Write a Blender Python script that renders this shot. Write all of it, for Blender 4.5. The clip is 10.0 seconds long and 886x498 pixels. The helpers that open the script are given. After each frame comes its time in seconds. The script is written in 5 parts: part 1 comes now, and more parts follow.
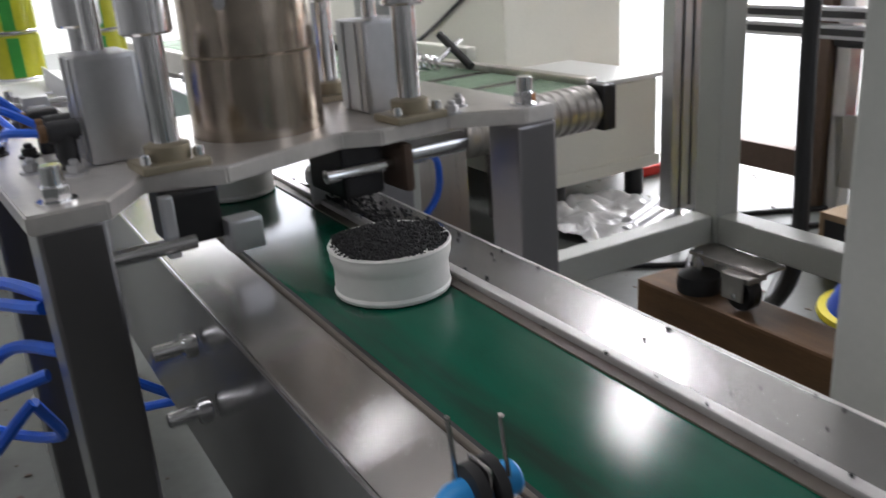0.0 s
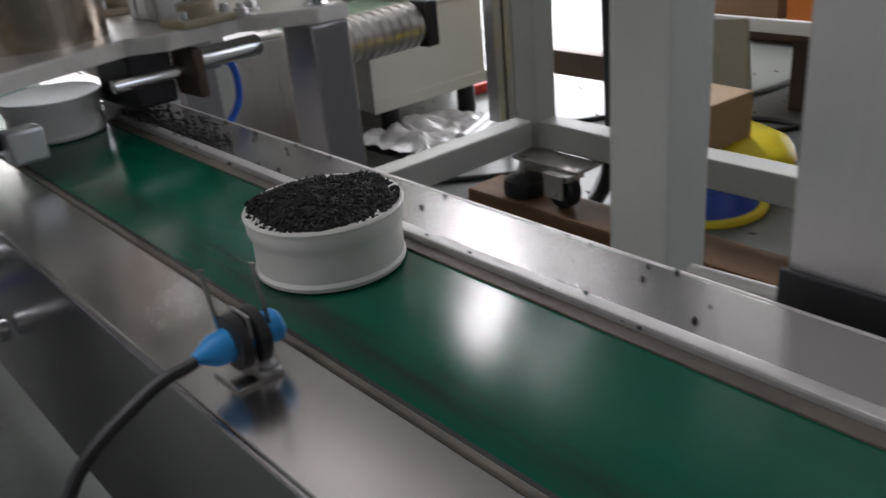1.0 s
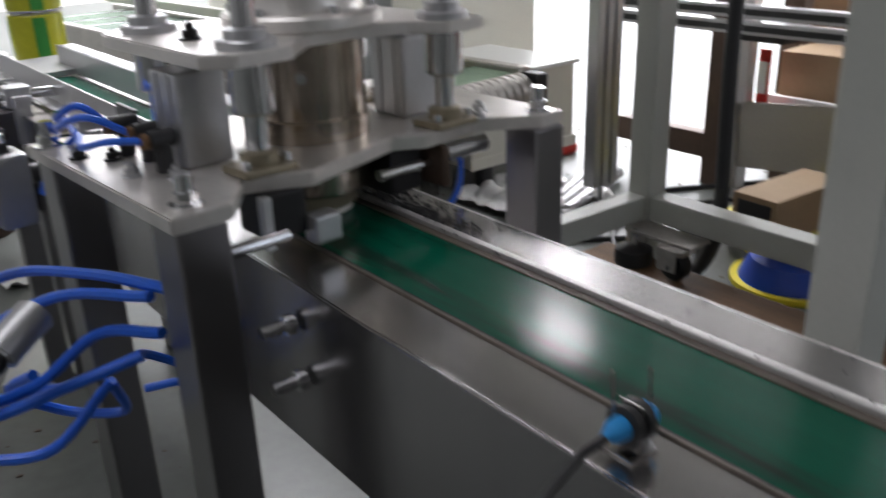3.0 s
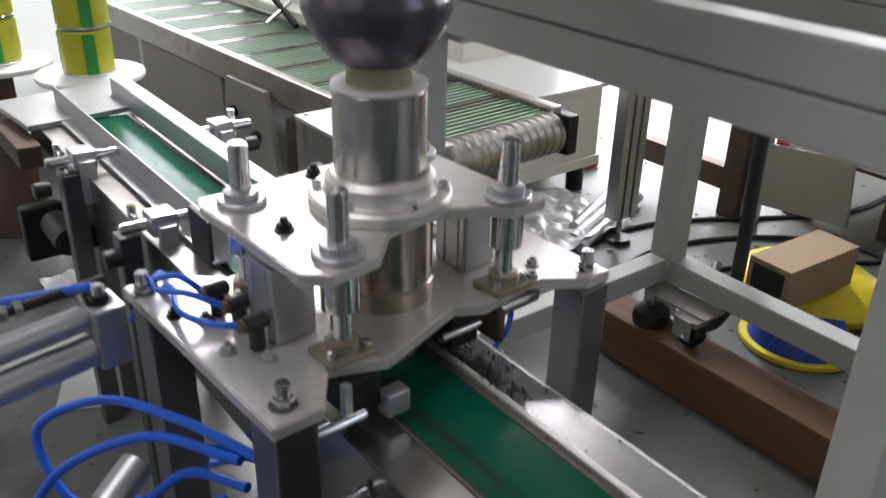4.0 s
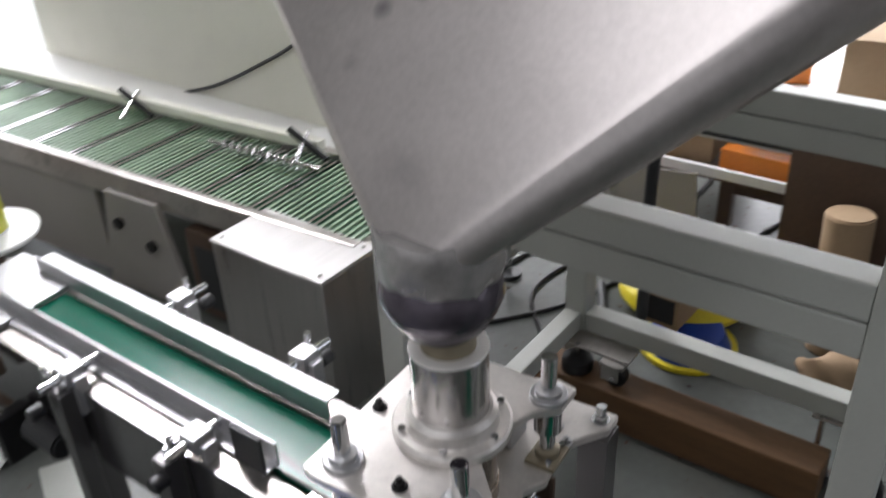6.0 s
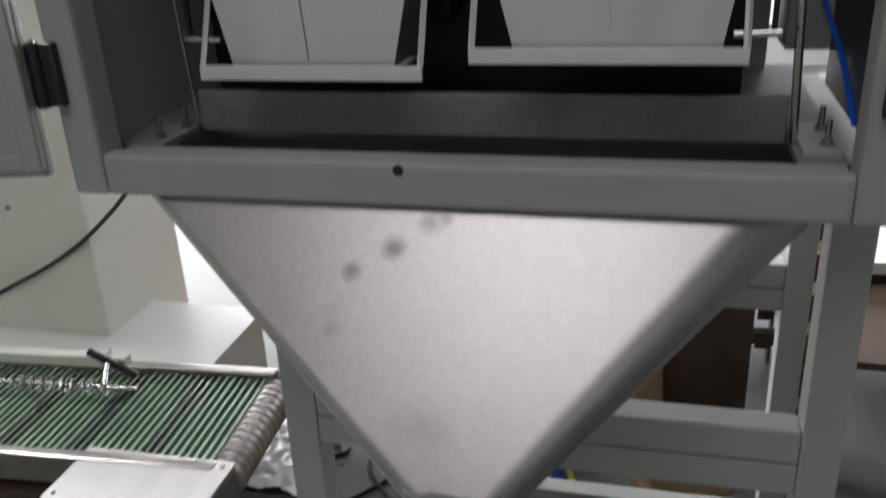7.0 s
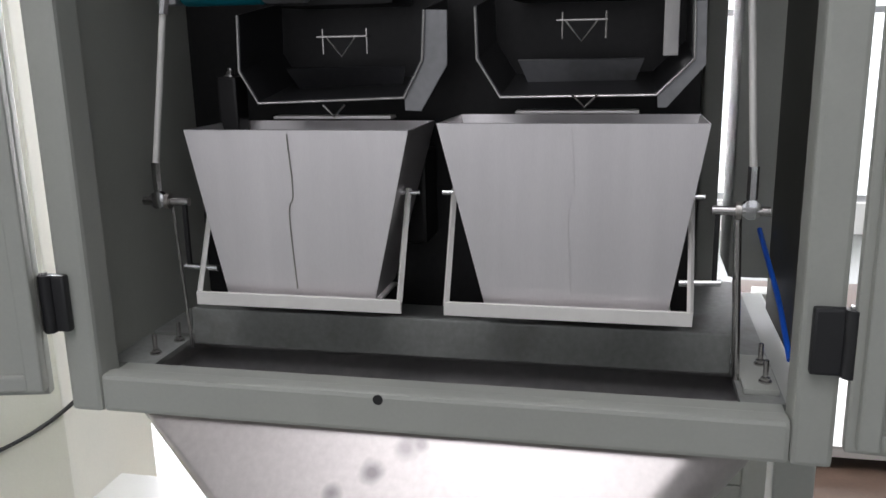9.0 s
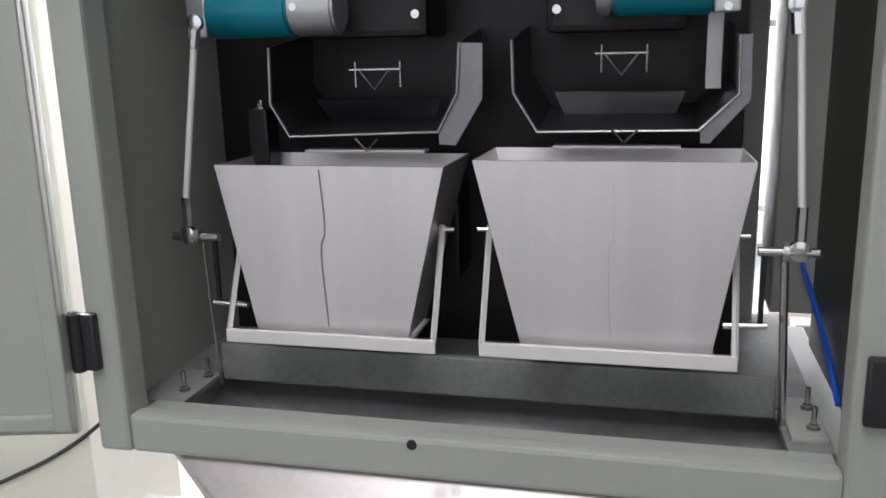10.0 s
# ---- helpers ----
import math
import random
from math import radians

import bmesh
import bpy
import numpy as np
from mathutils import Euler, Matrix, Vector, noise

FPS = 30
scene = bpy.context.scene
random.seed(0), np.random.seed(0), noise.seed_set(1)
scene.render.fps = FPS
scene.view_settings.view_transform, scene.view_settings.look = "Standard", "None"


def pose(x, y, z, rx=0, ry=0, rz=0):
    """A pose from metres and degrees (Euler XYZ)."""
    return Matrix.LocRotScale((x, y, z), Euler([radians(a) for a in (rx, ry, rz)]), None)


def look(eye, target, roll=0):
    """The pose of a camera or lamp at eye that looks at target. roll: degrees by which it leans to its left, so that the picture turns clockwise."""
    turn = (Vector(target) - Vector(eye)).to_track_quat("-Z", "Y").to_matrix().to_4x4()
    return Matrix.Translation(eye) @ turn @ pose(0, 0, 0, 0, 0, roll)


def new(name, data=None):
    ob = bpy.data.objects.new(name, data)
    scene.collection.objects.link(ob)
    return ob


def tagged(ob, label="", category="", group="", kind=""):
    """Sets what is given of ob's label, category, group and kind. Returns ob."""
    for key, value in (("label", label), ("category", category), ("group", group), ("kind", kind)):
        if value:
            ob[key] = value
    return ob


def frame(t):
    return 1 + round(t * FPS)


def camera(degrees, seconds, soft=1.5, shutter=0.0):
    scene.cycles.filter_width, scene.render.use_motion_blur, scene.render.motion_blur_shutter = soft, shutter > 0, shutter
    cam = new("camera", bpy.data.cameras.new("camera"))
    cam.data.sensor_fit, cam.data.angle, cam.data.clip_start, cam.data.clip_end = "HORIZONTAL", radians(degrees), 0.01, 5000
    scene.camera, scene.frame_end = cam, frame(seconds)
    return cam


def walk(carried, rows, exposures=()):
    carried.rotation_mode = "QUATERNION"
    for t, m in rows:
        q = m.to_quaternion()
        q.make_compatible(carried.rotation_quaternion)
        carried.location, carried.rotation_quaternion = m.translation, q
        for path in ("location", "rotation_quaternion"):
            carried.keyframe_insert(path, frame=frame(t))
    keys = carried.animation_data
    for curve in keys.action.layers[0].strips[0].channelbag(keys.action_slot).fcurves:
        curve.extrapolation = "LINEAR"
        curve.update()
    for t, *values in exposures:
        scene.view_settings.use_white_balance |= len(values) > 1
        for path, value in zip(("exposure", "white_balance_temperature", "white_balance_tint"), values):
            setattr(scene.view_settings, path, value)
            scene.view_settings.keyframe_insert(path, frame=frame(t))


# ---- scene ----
cam = camera(54.3, 10.0, 1.5, 0.5)
PATH = [
    (0, (-0.164, -0.758, 0.677), (0.76, 0.881, -0.002), -4.1),
    (0.5, (-0.162, -0.782, 0.659), (0.877, 0.755, -0.087), -4.5),
    (1, (-0.146, -0.806, 0.648), (0.996, 0.606, -0.188), -5.4),
    (1.5, (-0.136, -0.823, 0.64), (1.092, 0.486, -0.243), -5.6),
    (2, (-0.147, -0.831, 0.646), (1.159, 0.385, -0.256), -5.9),
    (2.5, (-0.242, -0.799, 0.698), (1.055, 0.464, -0.154), -0.6),
    (3, (-0.332, -0.766, 0.738), (0.801, 0.699, -0.017), -2.0),
    (3.2, (-0.339, -0.742, 0.775), (0.756, 0.742, 0.001), -0.2),
    (4.3, (-0.397, -0.715, 1.066), (0.702, 0.669, 0.131), 1.6),
    (4.5, (-0.429, -0.713, 1.122), (0.682, 0.645, 0.163), 0.7),
    (5, (-0.511, -0.707, 1.199), (0.619, 0.594, 0.183), -0.5),
    (5.2, (-0.52, -0.684, 1.22), (0.609, 0.583, 0.162), -0.8),
    (6.3, (-0.585, -0.453, 1.378), (0.935, 0.424, 0.419), -2.5),
    (6.5, (-0.626, -0.392, 1.408), (0.999, 0.334, 0.496), -2.0),
    (7, (-0.664, -0.235, 1.49), (1.11, 0.234, 0.694), -2.9),
    (7.5, (-0.648, -0.211, 1.566), (1.193, 0.194, 0.897), -0.3),
    (8, (-0.642, -0.225, 1.582), (1.237, 0.165, 1.018), 0.2),
    (8.5, (-0.645, -0.227, 1.586), (1.252, 0.165, 1.086), -0.8),
    (9, (-0.72, -0.244, 1.621), (1.176, 0.169, 1.135), -1.2),
    (9.5, (-0.701, -0.226, 1.627), (1.196, 0.198, 1.157), -1.7),
    (10, (-0.688, -0.22, 1.654), (1.201, 0.242, 1.185), -1.4),
]
walk(cam, [(t, look(eye, target, roll)) for t, eye, target, roll in PATH], exposures=[(0, 0.15), (0.8, -0.08), (1.5, -0.15), (2.2, 0.1), (3.0, -0.15), (4.5, 0.2), (5.2, 0.05), (6.5, -0.1), (7.0, -0.48), (8.0, -0.25), (9.0, 0.40), (10, 0.75)])

# ---------------------------------------------------------------- light
world = bpy.data.worlds.new("sky")
scene.world = world
world.use_nodes = True
wn = world.node_tree.nodes
sky = wn.new("ShaderNodeTexSky")
sky.sky_type = "NISHITA"
sky.sun_disc = False
sky.sun_elevation, sky.sun_rotation = radians(48), radians(70)
world.node_tree.links.new(sky.outputs[0], wn["Background"].inputs[0])
wn["Background"].inputs[1].default_value = 0.15


def window_light(name, eye, target, w, h, watts, colour=(0.972, 0.965, 1.025)):
    data = bpy.data.lights.new(name, "AREA")
    data.shape, data.size, data.size_y, data.energy, data.color = "RECTANGLE", w, h, watts, colour
    ob = new(name, data)
    ob.matrix_world = look(eye, target)
    return ob


# ---------------------------------------------------------------- materials
def mat(name, base, rough=0.5, metal=0.0, var=0.15, scale=6.0, fine=60.0, bump=0.05, stretch=(1, 1, 1), tint=None, spec=0.5, dirt=0.0, rvar=0.1):
    """A procedural surface: two scales of tone, uneven gloss and fine relief."""
    m = bpy.data.materials.new(name)
    m.use_nodes = True
    nt = m.node_tree
    n, l = nt.nodes, nt.links
    b = n["Principled BSDF"]
    b.inputs["Metallic"].default_value = metal
    b.inputs["Specular IOR Level"].default_value = spec
    co = n.new("ShaderNodeTexCoord")
    mp = n.new("ShaderNodeMapping")
    mp.inputs["Scale"].default_value = stretch
    l.new(co.outputs["Object"], mp.inputs["Vector"])
    big, small = n.new("ShaderNodeTexNoise"), n.new("ShaderNodeTexNoise")
    big.inputs["Scale"].default_value, small.inputs["Scale"].default_value = scale, fine
    big.inputs["Detail"].default_value, small.inputs["Detail"].default_value = 5, 3
    l.new(mp.outputs[0], big.inputs["Vector"])
    l.new(mp.outputs[0], small.inputs["Vector"])
    both = n.new("ShaderNodeMix")
    both.inputs[0].default_value = 0.35
    l.new(big.outputs["Fac"], both.inputs[2])
    l.new(small.outputs["Fac"], both.inputs[3])
    ramp = n.new("ShaderNodeValToRGB")
    dark = tint or tuple(c * (1 - 2 * var) for c in base)
    ramp.color_ramp.elements[0].position, ramp.color_ramp.elements[1].position = 0.3, 0.68
    ramp.color_ramp.elements[0].color, ramp.color_ramp.elements[1].color = (*dark, 1), (*base, 1)
    l.new(both.outputs[0], ramp.inputs[0])
    if dirt:
        spots = n.new("ShaderNodeTexNoise")
        spots.inputs["Scale"].default_value, spots.inputs["Detail"].default_value = scale * 2.3, 8
        l.new(co.outputs["Object"], spots.inputs["Vector"])
        cut = n.new("ShaderNodeMapRange")
        cut.inputs[1].default_value, cut.inputs[2].default_value, cut.inputs[4].default_value = 0.56, 0.75, dirt
        l.new(spots.outputs["Fac"], cut.inputs[0])
        soil = n.new("ShaderNodeMix")
        soil.data_type = "RGBA"
        l.new(cut.outputs[0], soil.inputs[0])
        l.new(ramp.outputs[0], soil.inputs[6])
        soil.inputs[7].default_value = (0.10, 0.09, 0.075, 1)
        l.new(soil.outputs[2], b.inputs["Base Color"])
    else:
        l.new(ramp.outputs[0], b.inputs["Base Color"])
    rr = n.new("ShaderNodeMapRange")
    rr.inputs[3].default_value, rr.inputs[4].default_value = max(0.02, rough - rvar), min(1, rough + rvar)
    l.new(both.outputs[0], rr.inputs[0])
    l.new(rr.outputs[0], b.inputs["Roughness"])
    if bump:
        bp = n.new("ShaderNodeBump")
        bp.inputs["Strength"].default_value, bp.inputs["Distance"].default_value = bump, 0.002
        l.new(small.outputs["Fac"], bp.inputs["Height"])
        l.new(bp.outputs[0], b.inputs["Normal"])
    return m


def glow(name, colour, strength):
    m = bpy.data.materials.new(name)
    m.use_nodes = True
    n = m.node_tree.nodes
    e = n.new("ShaderNodeEmission")
    e.inputs[0].default_value, e.inputs[1].default_value = (*colour, 1), strength
    m.node_tree.links.new(e.outputs[0], n["Material Output"].inputs[0])
    return m


STEEL = mat("brushed_steel", (0.54, 0.52, 0.51), 0.22, 0.97, 0.035, 4, 140, 0.02, (22, 1, 22), rvar=0.05)
# far rail's darker steel holds the reflection of the dark stand and guard
RAIL = mat("dimmed_rail_steel", (0.40, 0.385, 0.38), 0.25, 0.97, 0.025, 5, 140, 0.02, (22, 1, 22), dirt=0.06, rvar=0.04)
SHEET = mat("grey_brown_sheet", (0.34, 0.32, 0.30), 0.5, 0.1, 0.08, 5, 120, 0.04)
# uprights darker than STEEL: the dark hall they reflect is in the colour
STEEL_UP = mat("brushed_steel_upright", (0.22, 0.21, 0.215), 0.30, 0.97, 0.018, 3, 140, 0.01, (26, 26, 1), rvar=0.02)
STEEL_DIRTY = mat("worn_steel", (0.56, 0.53, 0.50), 0.33, 0.92, 0.15, 7, 80, 0.06, dirt=0.45)
STEEL_SATIN = mat("satin_steel", (0.66, 0.64, 0.63), 0.46, 0.75, 0.07, 4, 120, 0.05, (1, 14, 1))
CHROME = mat("polished_rod", (0.72, 0.72, 0.73), 0.12, 1.0, 0.04, 10, 120, 0.02)
TUBE = mat("bronze_toned_steel", (0.44, 0.375, 0.31), 0.22, 0.95, 0.12, 9, 70, 0.04, (1, 1, 6))
ALU = mat("aluminium", (0.56, 0.56, 0.57), 0.38, 0.8, 0.08, 8, 150, 0.05)
PLATE = mat("machined_plate", (0.78, 0.745, 0.71), 0.38, 0.65, 0.10, 9, 140, 0.05, dirt=0.25)
# darker copy of PAINT: shade inside the cabinet in the colour, plus dirt
SHADED_DIRTY_PAINT = mat("shaded_dirty_grey_green_paint", (0.29, 0.298, 0.283), 0.55, 0.0, 0.2, 7, 120, 0.05, dirt=0.45)
PAINT = mat("grey_green_paint", (0.40, 0.41, 0.375), 0.45, 0.0, 0.05, 5, 180, 0.05, dirt=0.06)
CREAM = mat("cream_paint", (0.76, 0.75, 0.67), 0.45, 0.0, 0.04, 3, 120, 0.03, dirt=0.05)
BELT = mat("green_belt", (0.002, 0.108, 0.062), 0.15, 0.0, 0.12, 5, 200, 0.03, (9, 1, 1), tint=(0.003, 0.078, 0.046), dirt=0.10, spec=0.30, rvar=0.05)


def worn_track(m, centre, half, strength):
    """A broken dark smear along a belt, at the given place across it."""
    n, l = m.node_tree.nodes, m.node_tree.links
    b = n["Principled BSDF"]
    co, sep = n.new("ShaderNodeTexCoord"), n.new("ShaderNodeSeparateXYZ")
    l.new(co.outputs["Object"], sep.inputs[0])
    mp, wob = n.new("ShaderNodeMapping"), n.new("ShaderNodeTexNoise")
    mp.inputs["Scale"].default_value = (60, 7, 1)
    wob.inputs["Scale"].default_value, wob.inputs["Detail"].default_value = 1.0, 5
    l.new(co.outputs["Object"], mp.inputs[0])
    l.new(mp.outputs[0], wob.inputs["Vector"])
    off, far = n.new("ShaderNodeMath"), n.new("ShaderNodeMath")
    off.operation, off.inputs[1].default_value = "SUBTRACT", centre
    far.operation = "ABSOLUTE"
    l.new(sep.outputs[0], off.inputs[0])
    l.new(off.outputs[0], far.inputs[0])
    band, cut, amount, mix = n.new("ShaderNodeMapRange"), n.new("ShaderNodeMapRange"), n.new("ShaderNodeMath"), n.new("ShaderNodeMix")
    band.inputs[1].default_value, band.inputs[2].default_value, band.inputs[3].default_value, band.inputs[4].default_value = half * 0.3, half, 1, 0
    l.new(far.outputs[0], band.inputs[0])
    cut.inputs[1].default_value, cut.inputs[2].default_value, cut.inputs[4].default_value = 0.36, 0.62, strength
    l.new(wob.outputs["Fac"], cut.inputs[0])
    amount.operation = "MULTIPLY"
    l.new(band.outputs[0], amount.inputs[0])
    l.new(cut.outputs[0], amount.inputs[1])
    mix.data_type = "RGBA"
    l.new(amount.outputs[0], mix.inputs[0])
    l.new(b.inputs["Base Color"].links[0].from_socket, mix.inputs[6])
    mix.inputs[7].default_value = (0.022, 0.035, 0.028, 1)
    l.new(mix.outputs[2], b.inputs["Base Color"])


worn_track(BELT, -0.028, 0.017, 0.85)
RUBBER = mat("black_rubber", (0.018, 0.018, 0.02), 0.55, 0.0, 0.2, 10, 120, 0.1)
BLACK = mat("black_plastic", (0.022, 0.022, 0.024), 0.42, 0.0, 0.15, 12, 120, 0.04)
DARK = mat("black_and_shaded_metal", (0.032, 0.031, 0.032), 0.45, 0.6, 0.2, 8, 90, 0.06)
WHITE = mat("white_plastic", (0.78, 0.76, 0.72), 0.42, 0.0, 0.05, 18, 130, 0.05)
BLUE = mat("blue_hose", (0.015, 0.13, 0.72), 0.35, 0.0, 0.1, 12, 120, 0.02)
CYAN = mat("sky_blue_plastic", (0.03, 0.33, 0.78), 0.42, 0.0, 0.06, 12, 120, 0.03)
TEAL = mat("teal_enamel", (0.0, 0.22, 0.30), 0.35, 0.1, 0.08, 8, 120, 0.03)
TAN = mat("brown_strip", (0.15, 0.125, 0.10), 0.5, 0.0, 0.25, 18, 160, 0.1)
KHAKI = mat("stained_nozzle", (0.36, 0.31, 0.22), 0.42, 0.4, 0.15, 14, 100, 0.05)
GRAIN = mat("black_granules", (0.010, 0.0095, 0.0105), 0.6, 0.0, 0.35, 60, 300, 0.4)
WOOD = mat("weathered_timber", (0.17, 0.088, 0.036), 0.7, 0.0, 0.25, 4, 60, 0.25, (10, 1, 10))
CARD = mat("cardboard", (0.36, 0.25, 0.15), 0.8, 0.0, 0.1, 6, 90, 0.08)
YELLOW = mat("yellow_film", (0.80, 0.66, 0.03), 0.4, 0.0, 0.08, 8, 90, 0.05)
DEEPBLUE = mat("deep_blue_film", (0.01, 0.06, 0.42), 0.35, 0.0, 0.1, 8, 90, 0.05)
LIME = mat("lime_print", (0.44, 0.44, 0.02), 0.32, 0.0, 0.12, 10, 80, 0.02)
LEAF = mat("green_print", (0.04, 0.28, 0.05), 0.32, 0.0, 0.12, 10, 80, 0.02)
RED = mat("red_plastic", (0.62, 0.03, 0.02), 0.4, 0.0, 0.1, 10, 80, 0.03)
ORANGE = mat("orange_print", (0.72, 0.22, 0.03), 0.4, 0.0, 0.1, 10, 80, 0.03)
BROWN = mat("brown_steel", (0.11, 0.07, 0.05), 0.55, 0.2, 0.2, 8, 90, 0.08)
FLOOR = mat("grey_concrete", (0.125, 0.133, 0.123), 0.32, 0.0, 0.16, 1.6, 45, 0.12, dirt=0.5, spec=0.28)
# unseen south and west walls, kept dark so the steel mirrors little light
WALL_UNSEEN = mat("dark_unseen_plaster", (0.17, 0.17, 0.165), 0.8, 0.0, 0.05, 1.5, 50, 0.1, dirt=0.04)
WALL = mat("plaster", (0.62, 0.62, 0.59), 0.8, 0.0, 0.05, 1.5, 50, 0.1, dirt=0.04)
# unseen ceiling, darkened to dim the reflections in belt and rails
CEIL = mat("grey_sheet_ceiling", (0.24, 0.24, 0.235), 0.8, 0.0, 0.04, 1.5, 50, 0.05)
FILM = mat("clear_film", (0.78, 0.77, 0.77), 0.22, 0.0, 0.04, 10, 50, 0.25)
SMOKE = mat("smoky_glossy_cup", (0.15, 0.13, 0.16), 0.24, 0.55, 0.25, 22, 60, 0.35)
WRAP = mat("wrinkled_film_wrap", (0.46, 0.44, 0.43), 0.24, 0.35, 0.2, 30, 70, 0.6)
# lining a little darker than the cone: shade of the hopper's inside
LINING = mat("shaded_hopper_lining", (0.48, 0.465, 0.46), 0.32, 0.5, 0.2, 5, 60, 0.08)
COVER = mat("shaded_brushed_cover", (0.46, 0.44, 0.43), 0.30, 0.95, 0.06, 4, 120, 0.03, (14, 14, 1))
# cabinet paint darkened to hold the shade on the inner side
SHADE = mat("shaded_cabinet_paint", (0.075, 0.075, 0.066), 0.5, 0.0, 0.15, 5, 120, 0.05, dirt=0.1)
PAN_RIM = mat("dull_pan_rim", (0.30, 0.30, 0.31), 0.42, 0.7, 0.15, 9, 90, 0.05, dirt=0.3)
# pan steel carries the dimness of the upper cabinet in its colour
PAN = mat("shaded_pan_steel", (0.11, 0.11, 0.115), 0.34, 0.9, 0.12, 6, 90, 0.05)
BAR = mat("bright_flat_bar", (0.80, 0.78, 0.75), 0.5, 0.25, 0.05, 8, 120, 0.04)
# skirt steel lowered in tone to hold the reflection of the dim floor
SKIRT = mat("dimmed_mirror_skirt", (0.36, 0.35, 0.36), 0.22, 0.97, 0.05, 3, 120, 0.03, (1, 16, 1), rvar=0.05)
TABLE = mat("white_laminate", (0.80, 0.80, 0.78), 0.35, 0.0, 0.03, 3, 120, 0.02)


# ---------------------------------------------------------------- mesh helpers
def keep_flat(bm, before, count):
    """Marks the large faces just made as flat, so that only their rounded edges are shaded smooth."""
    made = sorted((f for f in bm.faces if f not in before), key=lambda f: -f.calc_area())
    tag = bm.faces.layers.int["flat"]
    for f in made[:count]:
        f[tag] = 1


def flat_layer(bm):
    if bm.faces.layers.int.get("flat") is None:
        bm.faces.layers.int.new("flat")


def shade(me, smooth=True):
    tag = me.attributes.get("flat")
    flat = [d.value for d in tag.data] if tag else [0] * len(me.polygons)
    if tag:
        me.attributes.remove(tag)
    if smooth:
        me.set_sharp_from_angle(angle=radians(32))
    for p in me.polygons:
        p.use_smooth = smooth and not flat[p.index]


def box(bm, x0, x1, y0, y1, z0, z1, bev=0.0, m=None):
    mm = Matrix.Translation(((x0 + x1) / 2, (y0 + y1) / 2, (z0 + z1) / 2)) @ Matrix.Diagonal((abs(x1 - x0), abs(y1 - y0), abs(z1 - z0), 1))
    if m is not None:
        mm = m @ mm
    flat_layer(bm)
    before = set(bm.faces)
    vs = bmesh.ops.create_cube(bm, size=1, matrix=mm)["verts"]
    if bev:
        es = list({e for v in vs for e in v.link_edges})
        bmesh.ops.bevel(bm, geom=es, offset=bev, segments=2, profile=0.6, affect="EDGES", clamp_overlap=True)
    keep_flat(bm, before, 6)
    return bm


def cyl(bm, p0, p1, r, r2=None, seg=24, bev=0.0):
    p0, p1 = Vector(p0), Vector(p1)
    d = p1 - p0
    mm = Matrix.Translation((p0 + p1) / 2) @ d.to_track_quat("Z", "Y").to_matrix().to_4x4()
    vs = bmesh.ops.create_cone(bm, cap_ends=True, segments=seg, radius1=r, radius2=r if r2 is None else r2, depth=d.length, matrix=mm)["verts"]
    if bev:
        es = [e for e in {e for v in vs for e in v.link_edges} if max(len(f.verts) for f in e.link_faces) > 4]
        bmesh.ops.bevel(bm, geom=es, offset=bev, segments=2, affect="EDGES", clamp_overlap=True)
    return bm


def lathe(bm, profile, centre, seg=40, axis="Z"):
    """A turned body: profile of (radius, height)."""
    rings = []
    for r, h in profile:
        ring = []
        for i in range(seg):
            a = 2 * math.pi * i / seg
            v = Vector((r * math.cos(a), r * math.sin(a), h))
            if axis == "X":
                v = Vector((v.z, v.x, v.y))
            if axis == "Y":
                v = Vector((v.x, v.z, v.y))
            ring.append(bm.verts.new(v + Vector(centre)))
        rings.append(ring)
    for a, b in zip(rings, rings[1:]):
        for i in range(seg):
            bm.faces.new((a[i], a[(i + 1) % seg], b[(i + 1) % seg], b[i]))
    if profile[0][0] > 1e-6:
        bm.faces.new(rings[0][::-1])
    if profile[-1][0] > 1e-6:
        bm.faces.new(rings[-1])
    bmesh.ops.recalc_face_normals(bm, faces=bm.faces)
    return bm


def prism(bm, poly, z0, z1, bev=0.0, m=None):
    """An upright plate with the given outline."""
    flat_layer(bm)
    before = set(bm.faces)
    lo, hi = [bm.verts.new((x, y, z0)) for x, y in poly], [bm.verts.new((x, y, z1)) for x, y in poly]
    k = len(poly)
    fs = [bm.faces.new(lo[::-1]), bm.faces.new(hi)] + [bm.faces.new((lo[i], lo[(i + 1) % k], hi[(i + 1) % k], hi[i])) for i in range(k)]
    bmesh.ops.recalc_face_normals(bm, faces=fs)
    if bev:
        bmesh.ops.bevel(bm, geom=list({e for f in fs for e in f.edges}), offset=bev, segments=2, affect="EDGES", clamp_overlap=True)
    keep_flat(bm, before, k + 2)
    if m is not None:
        bmesh.ops.transform(bm, matrix=m, verts=lo + hi if not bev else bm.verts)
    return bm


def smooth_path(pts, n=8):
    p = [Vector(q) for q in pts]
    p = [p[0] * 2 - p[1]] + p + [p[-1] * 2 - p[-2]]
    out = []
    for i in range(1, len(p) - 2):
        for k in range(n):
            t = k / n
            out.append(0.5 * ((2 * p[i]) + (p[i + 1] - p[i - 1]) * t + (2 * p[i - 1] - 5 * p[i] + 4 * p[i + 1] - p[i + 2]) * t * t + (3 * p[i] - p[i - 1] - 3 * p[i + 1] + p[i + 2]) * t ** 3))
    return out + [p[-2]]


